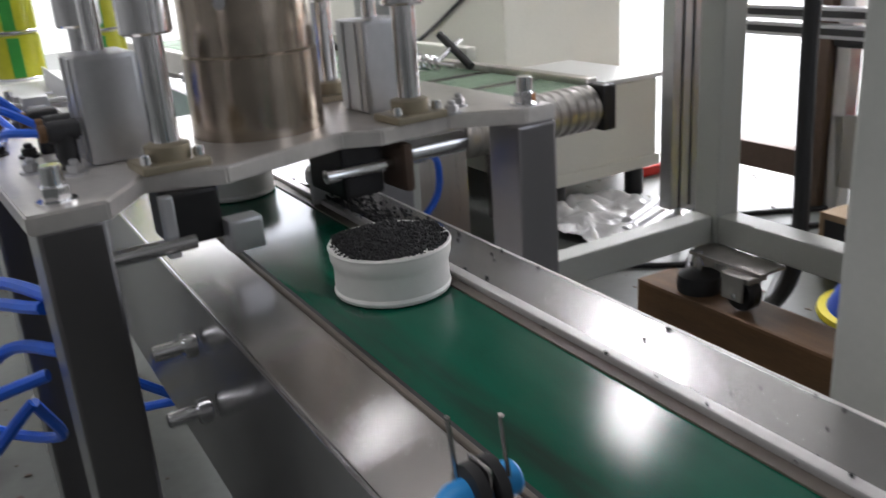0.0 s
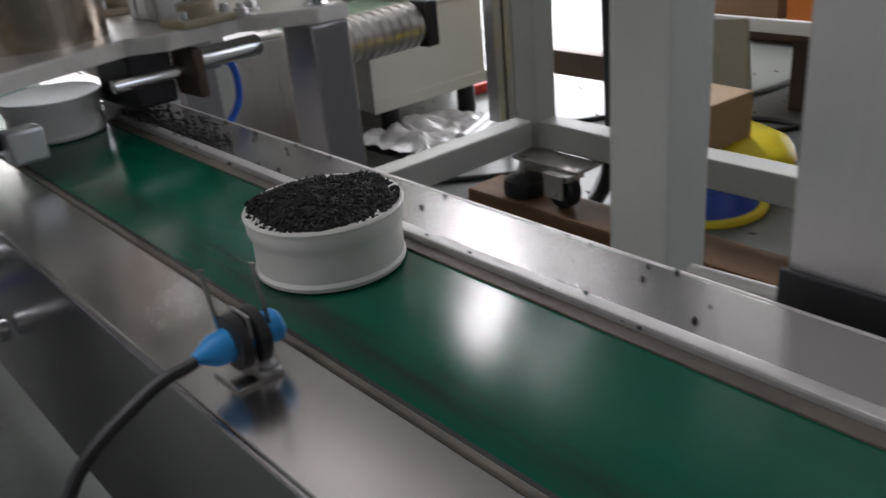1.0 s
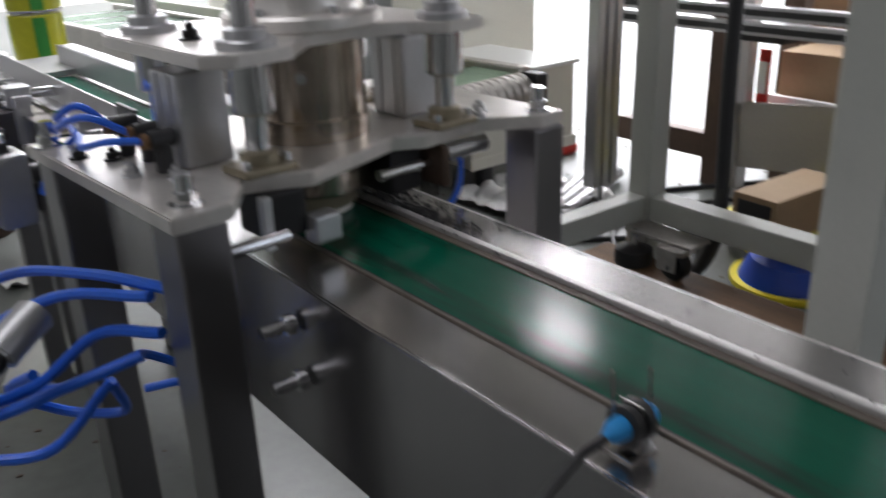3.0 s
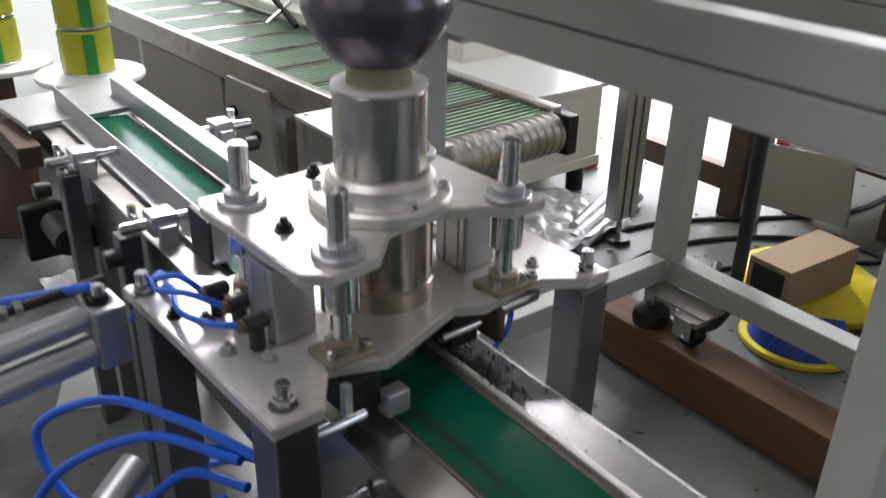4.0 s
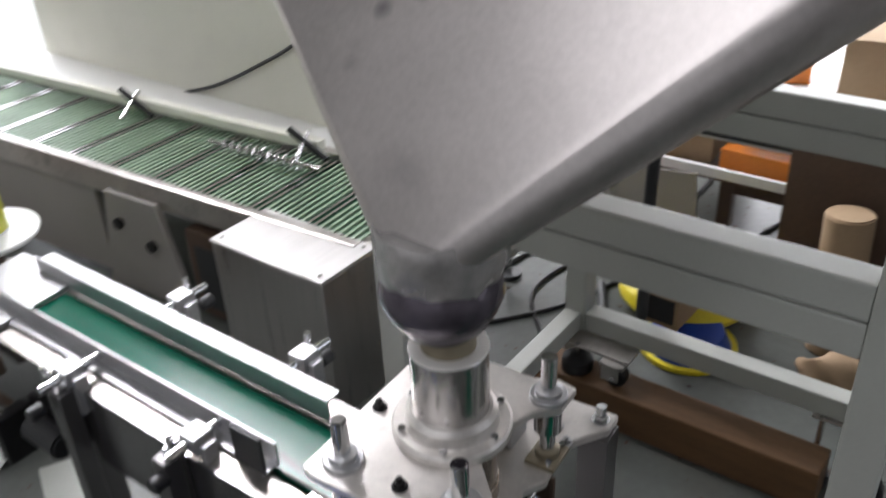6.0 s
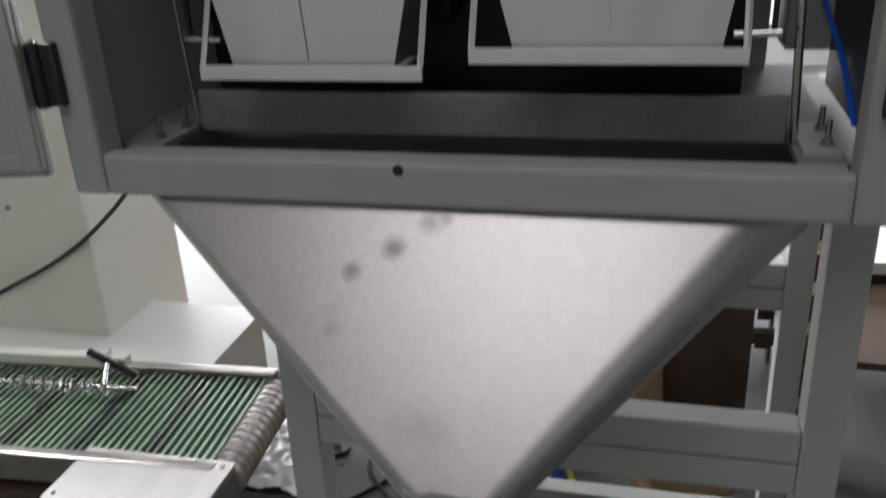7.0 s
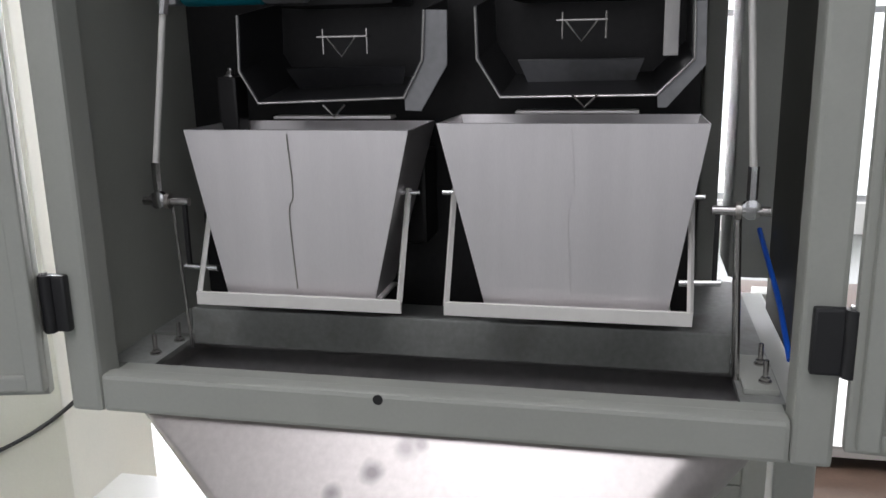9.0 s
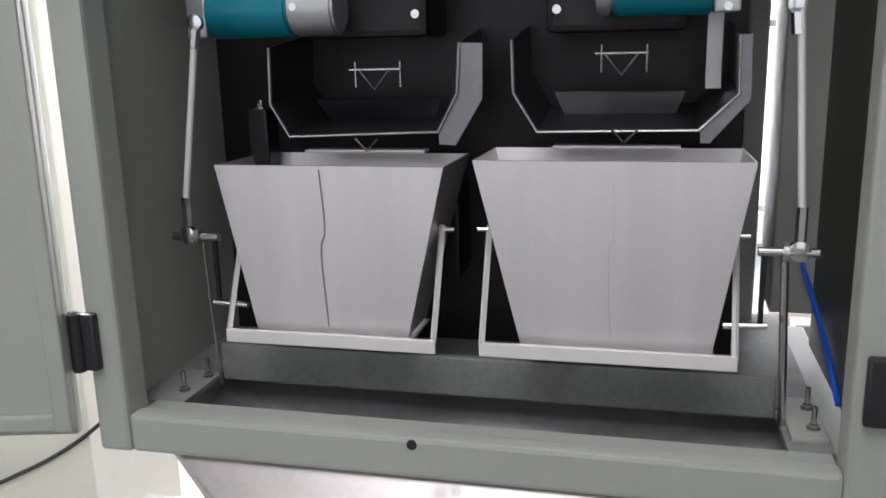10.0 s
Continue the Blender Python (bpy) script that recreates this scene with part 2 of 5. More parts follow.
def hose(bm, pts, r, seg=8, n=8):
    """A round hose or cable through the points."""
    path = smooth_path(pts, n) if n > 1 else [Vector(q) for q in pts]
    rings, up = [], None
    for i, p in enumerate(path):
        d = (path[min(i + 1, len(path) - 1)] - path[max(i - 1, 0)]).normalized()
        up = Vector((0, 0, 1)) if up is None else up
        s = d.cross(up)
        s = s.normalized() if s.length > 1e-3 else d.cross(Vector((1, 0, 0))).normalized()
        up = s.cross(d).normalized()
        rings.append([bm.verts.new(p + r * (math.cos(2 * math.pi * k / seg) * s + math.sin(2 * math.pi * k / seg) * up)) for k in range(seg)])
    for a, b in zip(rings, rings[1:]):
        for k in range(seg):
            bm.faces.new((a[k], a[(k + 1) % seg], b[(k + 1) % seg], b[k]))
    bm.faces.new(rings[0][::-1])
    bm.faces.new(rings[-1])
    return bm


def hexnut(bm, x, y, z, r=0.009, h=0.009, stud=0.006):
    """A washer, a six-sided nut and the end of its stud."""
    cyl(bm, (x, y, z), (x, y, z + 0.002), r * 1.35, seg=20)
    cyl(bm, (x, y, z + 0.002), (x, y, z + 0.002 + h), r, seg=6, bev=0.0008)
    if stud:
        cyl(bm, (x, y, z + 0.002 + h), (x, y, z + 0.002 + h + stud), r * 0.55, seg=12, bev=0.0008)
    return bm


PLACE = {}


def thing(name, label, category, at=(0, 0, 0), group="", kind=""):
    e = new(name)
    e.empty_display_size = 0.05
    e.location = at
    PLACE[e] = Vector(at)
    return tagged(e, label, category, group, kind)


def part(name, bm, material, parent, label="", smooth=True):
    """One mesh, given in the place's own metres, as a part of a thing or of another part."""
    me = bpy.data.meshes.new(name)
    at = PLACE[parent]
    bmesh.ops.translate(bm, vec=-at, verts=bm.verts)
    bm.to_mesh(me)
    bm.free()
    me.materials.append(material)
    ob = new(name, me)
    ob.parent = parent
    PLACE[ob] = at
    shade(me, smooth)
    if label:
        ob["label"] = label
    return ob


def single(name, bm, material, label="", category="", group="", kind="", at=None):
    """A thing of one mesh."""
    me = bpy.data.meshes.new(name)
    at = Vector(at) if at else Vector((0, 0, 0))
    bmesh.ops.translate(bm, vec=-at, verts=bm.verts)
    bm.to_mesh(me)
    bm.free()
    me.materials.append(material)
    shade(me)
    ob = new(name, me)
    ob.location = at
    PLACE[ob] = at
    return tagged(ob, label, category, group, kind)


def B(*a, **k):
    return box(bmesh.new(), *a, **k)


def C(*a, **k):
    return cyl(bmesh.new(), *a, **k)


# ---------------------------------------------------------------- the hall
HX0, HX1, HY0, HY1, HZ = -4.5, 6.5, -4.5, 7.0, 4.2
single("floor", B(HX0, HX1, HY0, HY1, -0.12, 0), FLOOR, "worn grey concrete factory floor with stains", "floor", kind="structure")
# unseen roof opening, placed where the highlights on belt and plates point
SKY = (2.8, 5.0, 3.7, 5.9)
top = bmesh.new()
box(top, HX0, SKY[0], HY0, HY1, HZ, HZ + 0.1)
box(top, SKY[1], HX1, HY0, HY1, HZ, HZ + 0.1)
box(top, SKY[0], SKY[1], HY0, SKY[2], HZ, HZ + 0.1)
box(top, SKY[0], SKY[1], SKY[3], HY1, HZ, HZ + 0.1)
single("ceiling", top, CEIL, "unseen plain grey sheet ceiling with an unseen roof light", "ceiling", kind="structure")


def wall_with_openings(name, axis, at, lo, hi, holes, z0, z1, label, surface=None):
    """A wall 0.2 thick with window holes between z0 and z1."""
    bm = bmesh.new()

    def seg(a, b, za, zb):
        if axis == "x":
            box(bm, at, at + 0.2, a, b, za, zb)
        else:
            box(bm, a, b, at, at + 0.2, za, zb)
    seg(lo, hi, 0, z0)
    seg(lo, hi, z1, HZ)
    edge = lo
    for a, b in holes:
        seg(edge, a, z0, z1)
        edge = b
    seg(edge, hi, z0, z1)
    ob = single(name, bm, surface or WALL, label, "wall", kind="structure")
    for a, b in holes:
        w = bmesh.new()
        for k in range(4):
            c = a + (b - a) * k / 3
            if axis == "x":
                box(w, at + 0.06, at + 0.11, max(a, c - 0.025), min(b, c + 0.025), z0, z1)
            else:
                box(w, max(a, c - 0.025), min(b, c + 0.025), at + 0.06, at + 0.11, z0, z1)
        for z in (z0 + 0.025, (z0 + z1) / 2, z1 - 0.025):
            if axis == "x":
                box(w, at + 0.065, at + 0.105, a, b, z - 0.025, z + 0.025)
            else:
                box(w, a, b, at + 0.065, at + 0.105, z - 0.025, z + 0.025)
        single("window_1", w, ALU, "aluminium window frame in the hall wall", "window", kind="structure")
    return ob


wall_with_openings("wall_east", "x", HX1, HY0, HY1, [(-2.6, -0.6), (-0.2, 2.8), (3.2, 6.5)], 0.25, 3.2, "plastered hall wall with tall bright windows")
wall_with_openings("wall_west", "x", HX0 - 0.2, HY0, HY1, [(-3.5, -0.5), (0.0, 3.0)], 0.9, 3.4, "unseen grey hall wall with added windows", WALL_UNSEEN)
wall_with_openings("wall_north", "y", HY1, HX0, HX1, [(1.8, 5.8)], 0.9, 3.2, "plastered hall wall with an added window")
wall_with_openings("wall_south", "y", HY0 - 0.2, HX0, HX1, [(1.2, 4.2)], 0.9, 3.2, "unseen grey hall wall with an added window", WALL_UNSEEN)

# daylight at the east windows; other windows are added, the roof light is unseen
for y, w, e in ((-1.6, 2.0, 65), (1.3, 3.0, 260), (4.85, 3.3, 235)):
    window_light("seen_and_added_window_light", (HX1 - 0.05, y, 1.75), (0, y, 1.2), w, 2.8, e)
# unseen west windows, added to brighten the fronts of hopper and cabinet
for y in (-2.0, 1.5):
    window_light("seen_and_added_window_light", (HX0 + 0.05, y, 2.15), (0, y, 1.0), 3.0, 2.5, 9)
# north window added for more light
window_light("seen_and_added_window_light", (3.8, HY1 - 0.05, 2.05), (3.8, 0, 1.0), 4.0, 2.3, 130)
# unseen south window, its hole and lamp added to light the south faces
window_light("seen_and_added_window_light", (2.7, HY0 + 0.05, 2.05), (2.7, 0, 1.0), 3.0, 2.3, 28)
# area light in the unseen roof opening
window_light("unseen_roof_light", ((SKY[0] + SKY[1]) / 2, (SKY[2] + SKY[3]) / 2, HZ + 0.05), ((SKY[0] + SKY[1]) / 2, (SKY[2] + SKY[3]) / 2 - 0.001, 0), SKY[1] - SKY[0], SKY[3] - SKY[2], 820)

# unseen panel and light, added to brighten the plates and the near rail
single("added_ceiling_panel", B(1.15, 2.70, 2.25, 4.60, HZ - 0.05, HZ - 0.001, 0.004), TABLE, "unseen pale ceiling panel added above an area light", "skylight", kind="structure")
window_light("added_ceiling_light", (1.925, 3.425, HZ - 0.06), (1.925, 3.424, 0), 1.5, 2.3, 510)

# an unseen pale panel and light over the aisle, added to brighten the hopper front
single("added_ceiling_panel", B(-3.05, -0.25, -0.85, 1.35, HZ - 0.05, HZ - 0.001, 0.004), TABLE, "unseen pale ceiling panel added above an area light", "skylight", kind="structure")
window_light("added_ceiling_light", (-1.65, 0.25, HZ - 0.06), (-1.65, 0.249, 0), 2.7, 2.0, 50)

# bright overcast distance outside the windows
HAZE_DIM = glow("shaded_distance", (0.9, 0.95, 1.0), 0.25)
HAZE = glow("bright_overcast_distance", (0.93, 0.96, 1.0), 1.6)
for x0, x1, y0, y1 in ((HX1 + 1.2, HX1 + 1.25, -7, 10), (HX0 - 1.45, HX0 - 1.4, -6, 6)):
    single("backdrop", B(x0, x1, y0, y1, -1.0, 6.0), HAZE if x0 > 0 else HAZE_DIM, "plain bright overcast distance outside the windows", "backdrop", kind="structure")

# ---------------------------------------------------------------- belt conveyor
ZB = 0.46


def conveyor():
    t = thing("belt_conveyor", "stainless steel belt conveyor with a green belt and wide side rails", "conveyor", (0.055, -0.6, 0))
    y0, y1 = -2.2, 1.06
    part("belt", B(0.006, 0.109, y0, y1 - 0.18, ZB - 0.006, ZB), BELT, t, "smooth green belt with a grey worn track")
    near = bmesh.new()
    box(near, -0.045, 0.003, y0, 0.14, ZB - 0.002, ZB + 0.002, 0.001)
    part("near_rail", near, STEEL, t, "brushed steel rail top")
    far = bmesh.new()
    box(far, 0.115, 0.160, y0, 0.16, ZB - 0.002, ZB + 0.002, 0.001)
    part("far_rail", far, RAIL, t, "brushed steel rail top")
    part("rail_rear", B(-0.047, -0.005, 0.14, 0.88, ZB - 0.004, ZB, 0.001), STEEL_DIRTY, t)
    part("rail_rear", B(0.115, 0.165, 0.16, 0.88, ZB - 0.004, ZB, 0.001), STEEL_DIRTY, t)
    part("side_panel", B(-0.048, -0.045, y0, 0.95, ZB - 0.15, ZB + 0.002, 0.001), SKIRT, t, "polished steel side skirt, coloured dark for the dim floor it mirrors")
    part("side_panel", B(0.160, 0.163, y0, 0.95, ZB - 0.15, ZB + 0.002, 0.001), STEEL_SATIN, t)
    part("edge_strip", B(0.003, 0.0062, y0, 0.14, ZB - 0.004, ZB + 0.0035, 0.0008), TAN, t, "brown wear strip along the belt")
    part("edge_gap", B(0.0062, 0.0100, y0, 0.3, ZB - 0.003, ZB + 0.0015), RUBBER, t)
    part("edge_strip", B(0.107, 0.115, y0, 0.16, ZB - 0.004, ZB + 0.005, 0.0015), STEEL_SATIN, t, "bright lip beside the belt")
    part("edge_strip", B(0.0985, 0.1068, y0, 0.16, ZB - 0.004, ZB + 0.0012, 0.0006), TAN, t, "brown soiled strip under the lip")
    part("under_tray", B(-0.047, 0.158, y0, 0.95, ZB - 0.10, ZB - 0.09), STEEL_DIRTY, t)
    for y in (-1.9, 0.62, -0.42):
        for x in (-0.045, 0.12):
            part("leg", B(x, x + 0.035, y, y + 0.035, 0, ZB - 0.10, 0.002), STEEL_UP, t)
    for y, z in ((-0.205, 0.428), (-0.215, 0.382)):
        bm = C((-0.051, y, z), (-0.060, y, z), 0.009, seg=20, bev=0.001)
        cyl(bm, (-0.060, y, z), (-0.080, y, z), 0.0055, seg=16, bev=0.001)
        part("axle_stub", bm, CHROME, t)
    # grains and drops scattered on the far rail
    rnd = random.Random(5)
    bm = bmesh.new()
    for i in range(46):
        x, y = rnd.uniform(0.10, 0.16), -0.13 - rnd.random() ** 1.6 * 0.5
        r = rnd.uniform(0.0006, 0.0016)
        z = ZB + 0.002 if x > 0.115 else ZB + 0.0052
        bmesh.ops.create_icosphere(bm, subdivisions=1, radius=r, matrix=Matrix.Translation((x, y, z + r * 0.6)))
    for i in range(420):
        x, y = 0.112 + abs(rnd.gauss(0, 0.016)), rnd.gauss(-0.10, 0.055)
        r = rnd.uniform(0.0008, 0.002)
        if x < 0.16:
            bmesh.ops.create_icosphere(bm, subdivisions=1, radius=r, matrix=Matrix.Translation((x, y, ZB + 0.003 + r * 0.6 + 0.008 * math.exp(-((y + 0.08) / 0.03) ** 2) * rnd.random())))
    single("spilled_granules", bm, GRAIN, "black granules spilled on the steel rail", "granules", kind="stuff")
    # in-feed guides
    for s, x in ((1, 0.012), (-1, 0.118)):
        f = bmesh.new()
        box(f, x - 0.0015, x + 0.0015, 0.21, 0.98, ZB + 0.004, ZB + 0.045, 0.0006)
        if s < 0:
            box(f, x + 0.001, x + 0.026, 0.21, 0.96, ZB + 0.043, ZB + 0.046, 0.0006)
        else:
            box(f, x - 0.022, x - 0.001, 0.21, 0.96, ZB + 0.006, ZB + 0.009, 0.0006)
        part("guide_fence", f, ALU, t, "bent steel guide fence")
    tray = bmesh.new()
    prism(tray, [(-0.086, 1.045), (-0.068, 0.865), (0.148, 0.885), (0.14, 1.075)], ZB + 0.002, ZB + 0.012, 0.001)
    part("infeed_tray", tray, ALU, t, "flat steel infeed tray")
    part("tray_bracket", B(-0.10, -0.06, 0.82, 1.0, ZB - 0.05, ZB - 0.01, 0.003), BROWN, t)
    for x, y, s in ((-0.045, 0.62, -1), (-0.03, 0.33, -1), (0.19, 0.635, 1), (0.19, 0.33, 1)):
        c = bmesh.new()
        box(c, x - 0.018, x + 0.018, y - 0.018, y + 0.018, ZB + 0.012, ZB + 0.042, 0.003)
        box(c, x - 0.012, x + 0.012, y - 0.03, y - 0.018, ZB - 0.04, ZB + 0.03, 0.002)
        part("clamp_block", c, ALU, t)
        xi = 0.012 if s < 0 else 0.118
        part("clamp_rod", C((xi, y, ZB + 0.027), (x + s * 0.055, y, ZB + 0.027), 0.008, seg=16, bev=0.001), CHROME, t)
        part("clamp_post", C((x + s * 0.03, y + 0.02, ZB - 0.10), (x + s * 0.03, y + 0.02, ZB + 0.05), 0.006, seg=14, bev=0.001), CHROME, t)
        part("clamp_knob", C((x + s * 0.05, y + 0.02, ZB - 0.02), (x + s * 0.075, y + 0.02, ZB - 0.02), 0.013, seg=12, bev=0.002), BLACK, t)
    part("motor", C((-0.075, 0.66, 0.33), (-0.075, 0.76, 0.33), 0.024, seg=28, bev=0.005), BLACK, t, "black conveyor motor")
    part("motor_cover", B(-0.12, -0.05, 0.79, 0.82, 0.25, 0.35, 0.006), DARK, t)
    part("stop_plate", B(-0.012, -0.006, 0.215, 0.275, ZB - 0.01, ZB + 0.065, 0.002), BLACK, t, "black slotted stop plate")
    for k in range(3):
        part("slot", B(-0.0065, -0.0052, 0.225 + k * 0.016, 0.230 + k * 0.016, ZB + 0.004, ZB + 0.058), STEEL, t)
    for x, y in ((-0.085, 0.34), (-0.085, 0.60)):
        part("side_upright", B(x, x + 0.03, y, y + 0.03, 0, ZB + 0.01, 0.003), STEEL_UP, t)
        part("side_arm", C((x + 0.015, y + 0.015, ZB + 0.016), (-0.045, y + 0.015, ZB + 0.016), 0.009, seg=16, bev=0.001), CHROME, t)
    return t


conveyor()


def sensor():
    t = thing("optical_sensor", "blue and black round sensor on a bent steel bracket", "sensor", (-0.032, -0.515, ZB + 0.002))
    b = bmesh.new()
    box(b, -0.036, -0.008, -0.534, -0.506, ZB + 0.002, ZB + 0.0045, 0.001)
    box(b, -0.022, -0.0195, -0.530, -0.510, ZB + 0.0045, ZB + 0.040, 0.001)
    part("bracket", b, STEEL, t)
    s = hexnut(bmesh.new(), -0.014, -0.527, ZB + 0.0045, 0.005, 0.005, 0.003)
    part("fixing_screw", s, ALU, t)
    zc, yc = ZB + 0.024, -0.520
    disc = bmesh.new()
    lathe(disc, [(0.013, -0.004), (0.0155, -0.003), (0.0155, 0.003), (0.013, 0.004)], (-0.026, yc, zc), 28, "X")
    lathe(disc, [(0.013, -0.004), (0.0158, -0.003), (0.0158, 0.003), (0.013, 0.004)], (-0.015, yc, zc), 28, "X")
    part("lock_nut", disc, BLACK, t, "ribbed black lock nuts")
    body = bmesh.new()
    lathe(body, [(0.003, -0.038), (0.0035, -0.036), (0.0085, -0.027), (0.0092, -0.021), (0.0092, 0.010), (0.0078, 0.012), (0.0, 0.012)], (-0.012, yc, zc), 24, "X")
    part("barrel", body, CYAN, t, "sky blue plastic barrel")
    part("cable", hose(bmesh.new(), [(-0.048, yc, zc), (-0.070, yc + 0.002, zc - 0.006), (-0.105, yc, zc - 0.03), (-0.125, yc - 0.01, zc - 0.09), (-0.13, yc - 0.03, zc - 0.25), (-0.13, yc - 0.04, 0.02)], 0.0028), BLACK, t)
    for x, y, a in ((-0.030, -0.512, -0.003), (-0.008, -0.526, -0.003)):
        part("target_rod", C((x, y, ZB + 0.03), (x + a, y, ZB + 0.066), 0.0013, seg=10), STEEL, t)


sensor()
for ob in list(scene.objects):
    if ob.name == "optical_sensor":
        ob.location += Vector((0.003, -0.001, 0))
        for o in ob.children:
            o.data.transform(Matrix.Translation((0.003, 0, -0.0055)) if o.name.startswith("cable") else Matrix.Scale(0.76, 4))


# ---------------------------------------------------------------- filling station
CX, CY = 0.078, -0.025
ZP = 0.543


def filler():
    t = thing("filling_station", "pneumatic filling station of machined plates, guide rods and a steel tube", "filling machine", (CX, CY, 0))
    zig = [(-0.160, -0.178), (-0.108, -0.178), (-0.070, -0.128), (-0.015, -0.152), (0.10, -0.118), (0.130, -0.136), (0.205, -0.126), (0.262, -0.168), (0.297, -0.168),
           (0.297, 0.135), (0.255, 0.135), (0.20, 0.09), (-0.06, 0.09), (-0.11, 0.14), (-0.160, 0.14)]
    zig = [(x + 0.017, y + 0.013) for x, y in zig]
    part("lower_plate", prism(bmesh.new(), zig, ZP - 0.014, ZP, 0.0015), PLATE, t, "thick machined base plate with scalloped edge")
    for x in (-0.138, 0.265):
        for y in (-0.159, 0.101):
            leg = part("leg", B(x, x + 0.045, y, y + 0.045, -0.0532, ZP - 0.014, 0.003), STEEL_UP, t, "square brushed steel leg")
    for x, y in ((-0.118, -0.142), (-0.130, 0.125), (0.292, -0.137), (0.292, 0.128)):
        n = hexnut(bmesh.new(), x, y, ZP, 0.010, 0.010, 0.0)
        cyl(n, (x, y, ZP + 0.012), (x, y, ZP + 0.026), 0.0075, seg=20, bev=0.001)
        part("corner_bolt", n, CHROME, t)
    for x, y in ((-0.105, 0.03), (-0.09, -0.07), (0.23, 0.02), (0.25, -0.09), (0.225, -0.115), (-0.125, 0.06), (-0.115, -0.035)):
        part("nut", hexnut(bmesh.new(), x, y, ZP, 0.0065, 0.006, 0.004), DARK if y > 0 else ALU, t)
    head = thing("lift_carriage", "lifting carriage of a bright machined plate around a steel tube", "carriage", (CX, CY, 0))
    up = [(-0.070, 0.095), (-0.078, 0.075), (-0.078, -0.112), (-0.055, -0.132), (0.000, -0.128), (0.045, -0.085), (0.10, -0.08), (0.150, -0.10), (0.175, -0.128), (0.222, -0.128), (0.228, -0.10), (0.215, -0.07), (0.215, 0.075), (0.19, 0.095)]
    part("upper_plate", prism(bmesh.new(), up, 0.633, 0.645, 0.0015), PLATE, head, "bright machined moving plate")
    rods = ((-0.040, 0.056), (-0.029, -0.104), (0.188, -0.104), (0.190, 0.056))
    for x, y in rods:
        part("guide_rod", C((x, y, ZP), (x, y, 0.716), 0.0105, seg=28, bev=0.002), CHROME, t, "polished guide rod")
        fl = bmesh.new()
        lathe(fl, [(0.0255, 0), (0.0255, 0.006), (0.024, 0.0075), (0.018, 0.0075), (0.018, 0.015), (0.012, 0.0165)], (x, y, 0.645), 32)
        part("bearing_flange", fl, ALU, head, "round bearing flange")
        lo = bmesh.new()
        box(lo, x - 0.026, x + 0.026, y - 0.022, y + 0.022, ZP, ZP + 0.007, 0.002)
        lathe(lo, [(0.017, 0.007), (0.017, 0.018), (0.012, 0.020)], (x, y, ZP), 28)
        part("rod_socket", lo, KHAKI, t, "stained clamp base of the rod")
        for dx in (-0.02, 0.02):
            part("socket_screw", C((x + dx, y - 0.012, ZP + 0.007), (x + dx, y - 0.012, ZP + 0.015), 0.0045, seg=14, bev=0.001), CHROME, t)
        sl = bmesh.new()
        lathe(sl, [(0.017, 0.59), (0.019, 0.592), (0.019, 0.633)], (x, y, 0), 28)
        part("bearing_sleeve", sl, CHROME, head)
    for x, y in ((-0.050, -0.03), (0.197, -0.03)):
        body = bmesh.new()
        box(body, x - 0.024, x + 0.024, y - 0.026, y + 0.026, ZP, ZP + 0.084, 0.004)
        barrel = part("compact_cylinder", body, ALU, t, "square aluminium pneumatic cylinder")
        for s in (-1, 1):
            part("rib", B(x - 0.0255, x + 0.0255, y + s * 0.012 - 0.003, y + s * 0.012 + 0.003, ZP + 0.002, ZP + 0.082, 0.001), ALU, barrel)
        part("piston_rod", C((x, y, ZP + 0.008), (x, y, 0.64), 0.007, seg=20), CHROME, head)
    for x, y in ((-0.040, -0.027), (0.06, 0.075), (0.155, 0.045)):
        part("plate_nut", hexnut(bmesh.new(), x, y, 0.645, 0.0075, 0.007, 0.006), DARK, head)
    part("nozzle_body", lathe(bmesh.new(), [(0.056, ZP - 0.058), (0.058, ZP - 0.056), (0.058, 0.56), (0.056, 0.562), (0.056, 0.633)], (CX, CY, 0), 48), TUBE, head, "brownish polished steel filling cylinder")
    fl = bmesh.new()
    lathe(fl, [(0.074, 0.645), (0.076, 0.647), (0.076, 0.657), (0.073, 0.660), (0.060, 0.660), (0.058, 0.664), (0.058, 0.676), (0.052, 0.682)], (CX, CY, 0), 56)
    part("flange", fl, PLATE, head, "round flange around the tube")
    for i in range(6):
        a = i * math.pi / 3 + 0.4
        part("flange_screw", C((CX + 0.066 * math.cos(a), CY + 0.066 * math.sin(a), 0.66), (CX + 0.066 * math.cos(a), CY + 0.066 * math.sin(a), 0.667), 0.005, seg=14, bev=0.001), CHROME, head)
    part("feed_tube", lathe(bmesh.new(), [(0.0475, 0.676), (0.048, 0.678), (0.048, 0.768), (0.0465, 0.770), (0.044, 0.770), (0.044, 0.70)], (CX, CY, 0), 48), STEEL, head, "polished steel feed tube")
    neck = bmesh.new()
    lathe(neck, [(0.034, 0.7716), (0.033, 0.785), (0.031, 0.797), (0.034, 0.81), (0.050, 0.825)], (CX, CY, 0), 40)
    part("neck", neck, KHAKI, t, "dusty cone under the hopper outlet")
    part("tube_cap", lathe(bmesh.new(), [(0.030, 0.7702), (0.0485, 0.7702), (0.0492, 0.7712), (0.0485, 0.7735), (0.030, 0.7735)], (CX, CY, 0), 48), BAR, head, "bright flat ring on the tube mouth")
    # slide gate below the plate
    part("gate_block", B(-0.045, -0.005, -0.135, -0.085, ZP - 0.055, ZP - 0.014, 0.003), DARK, t)
    part("gate_block", B(0.118, 0.158, -0.10, -0.03, ZP - 0.062, ZP - 0.014, 0.004), DARK, t)
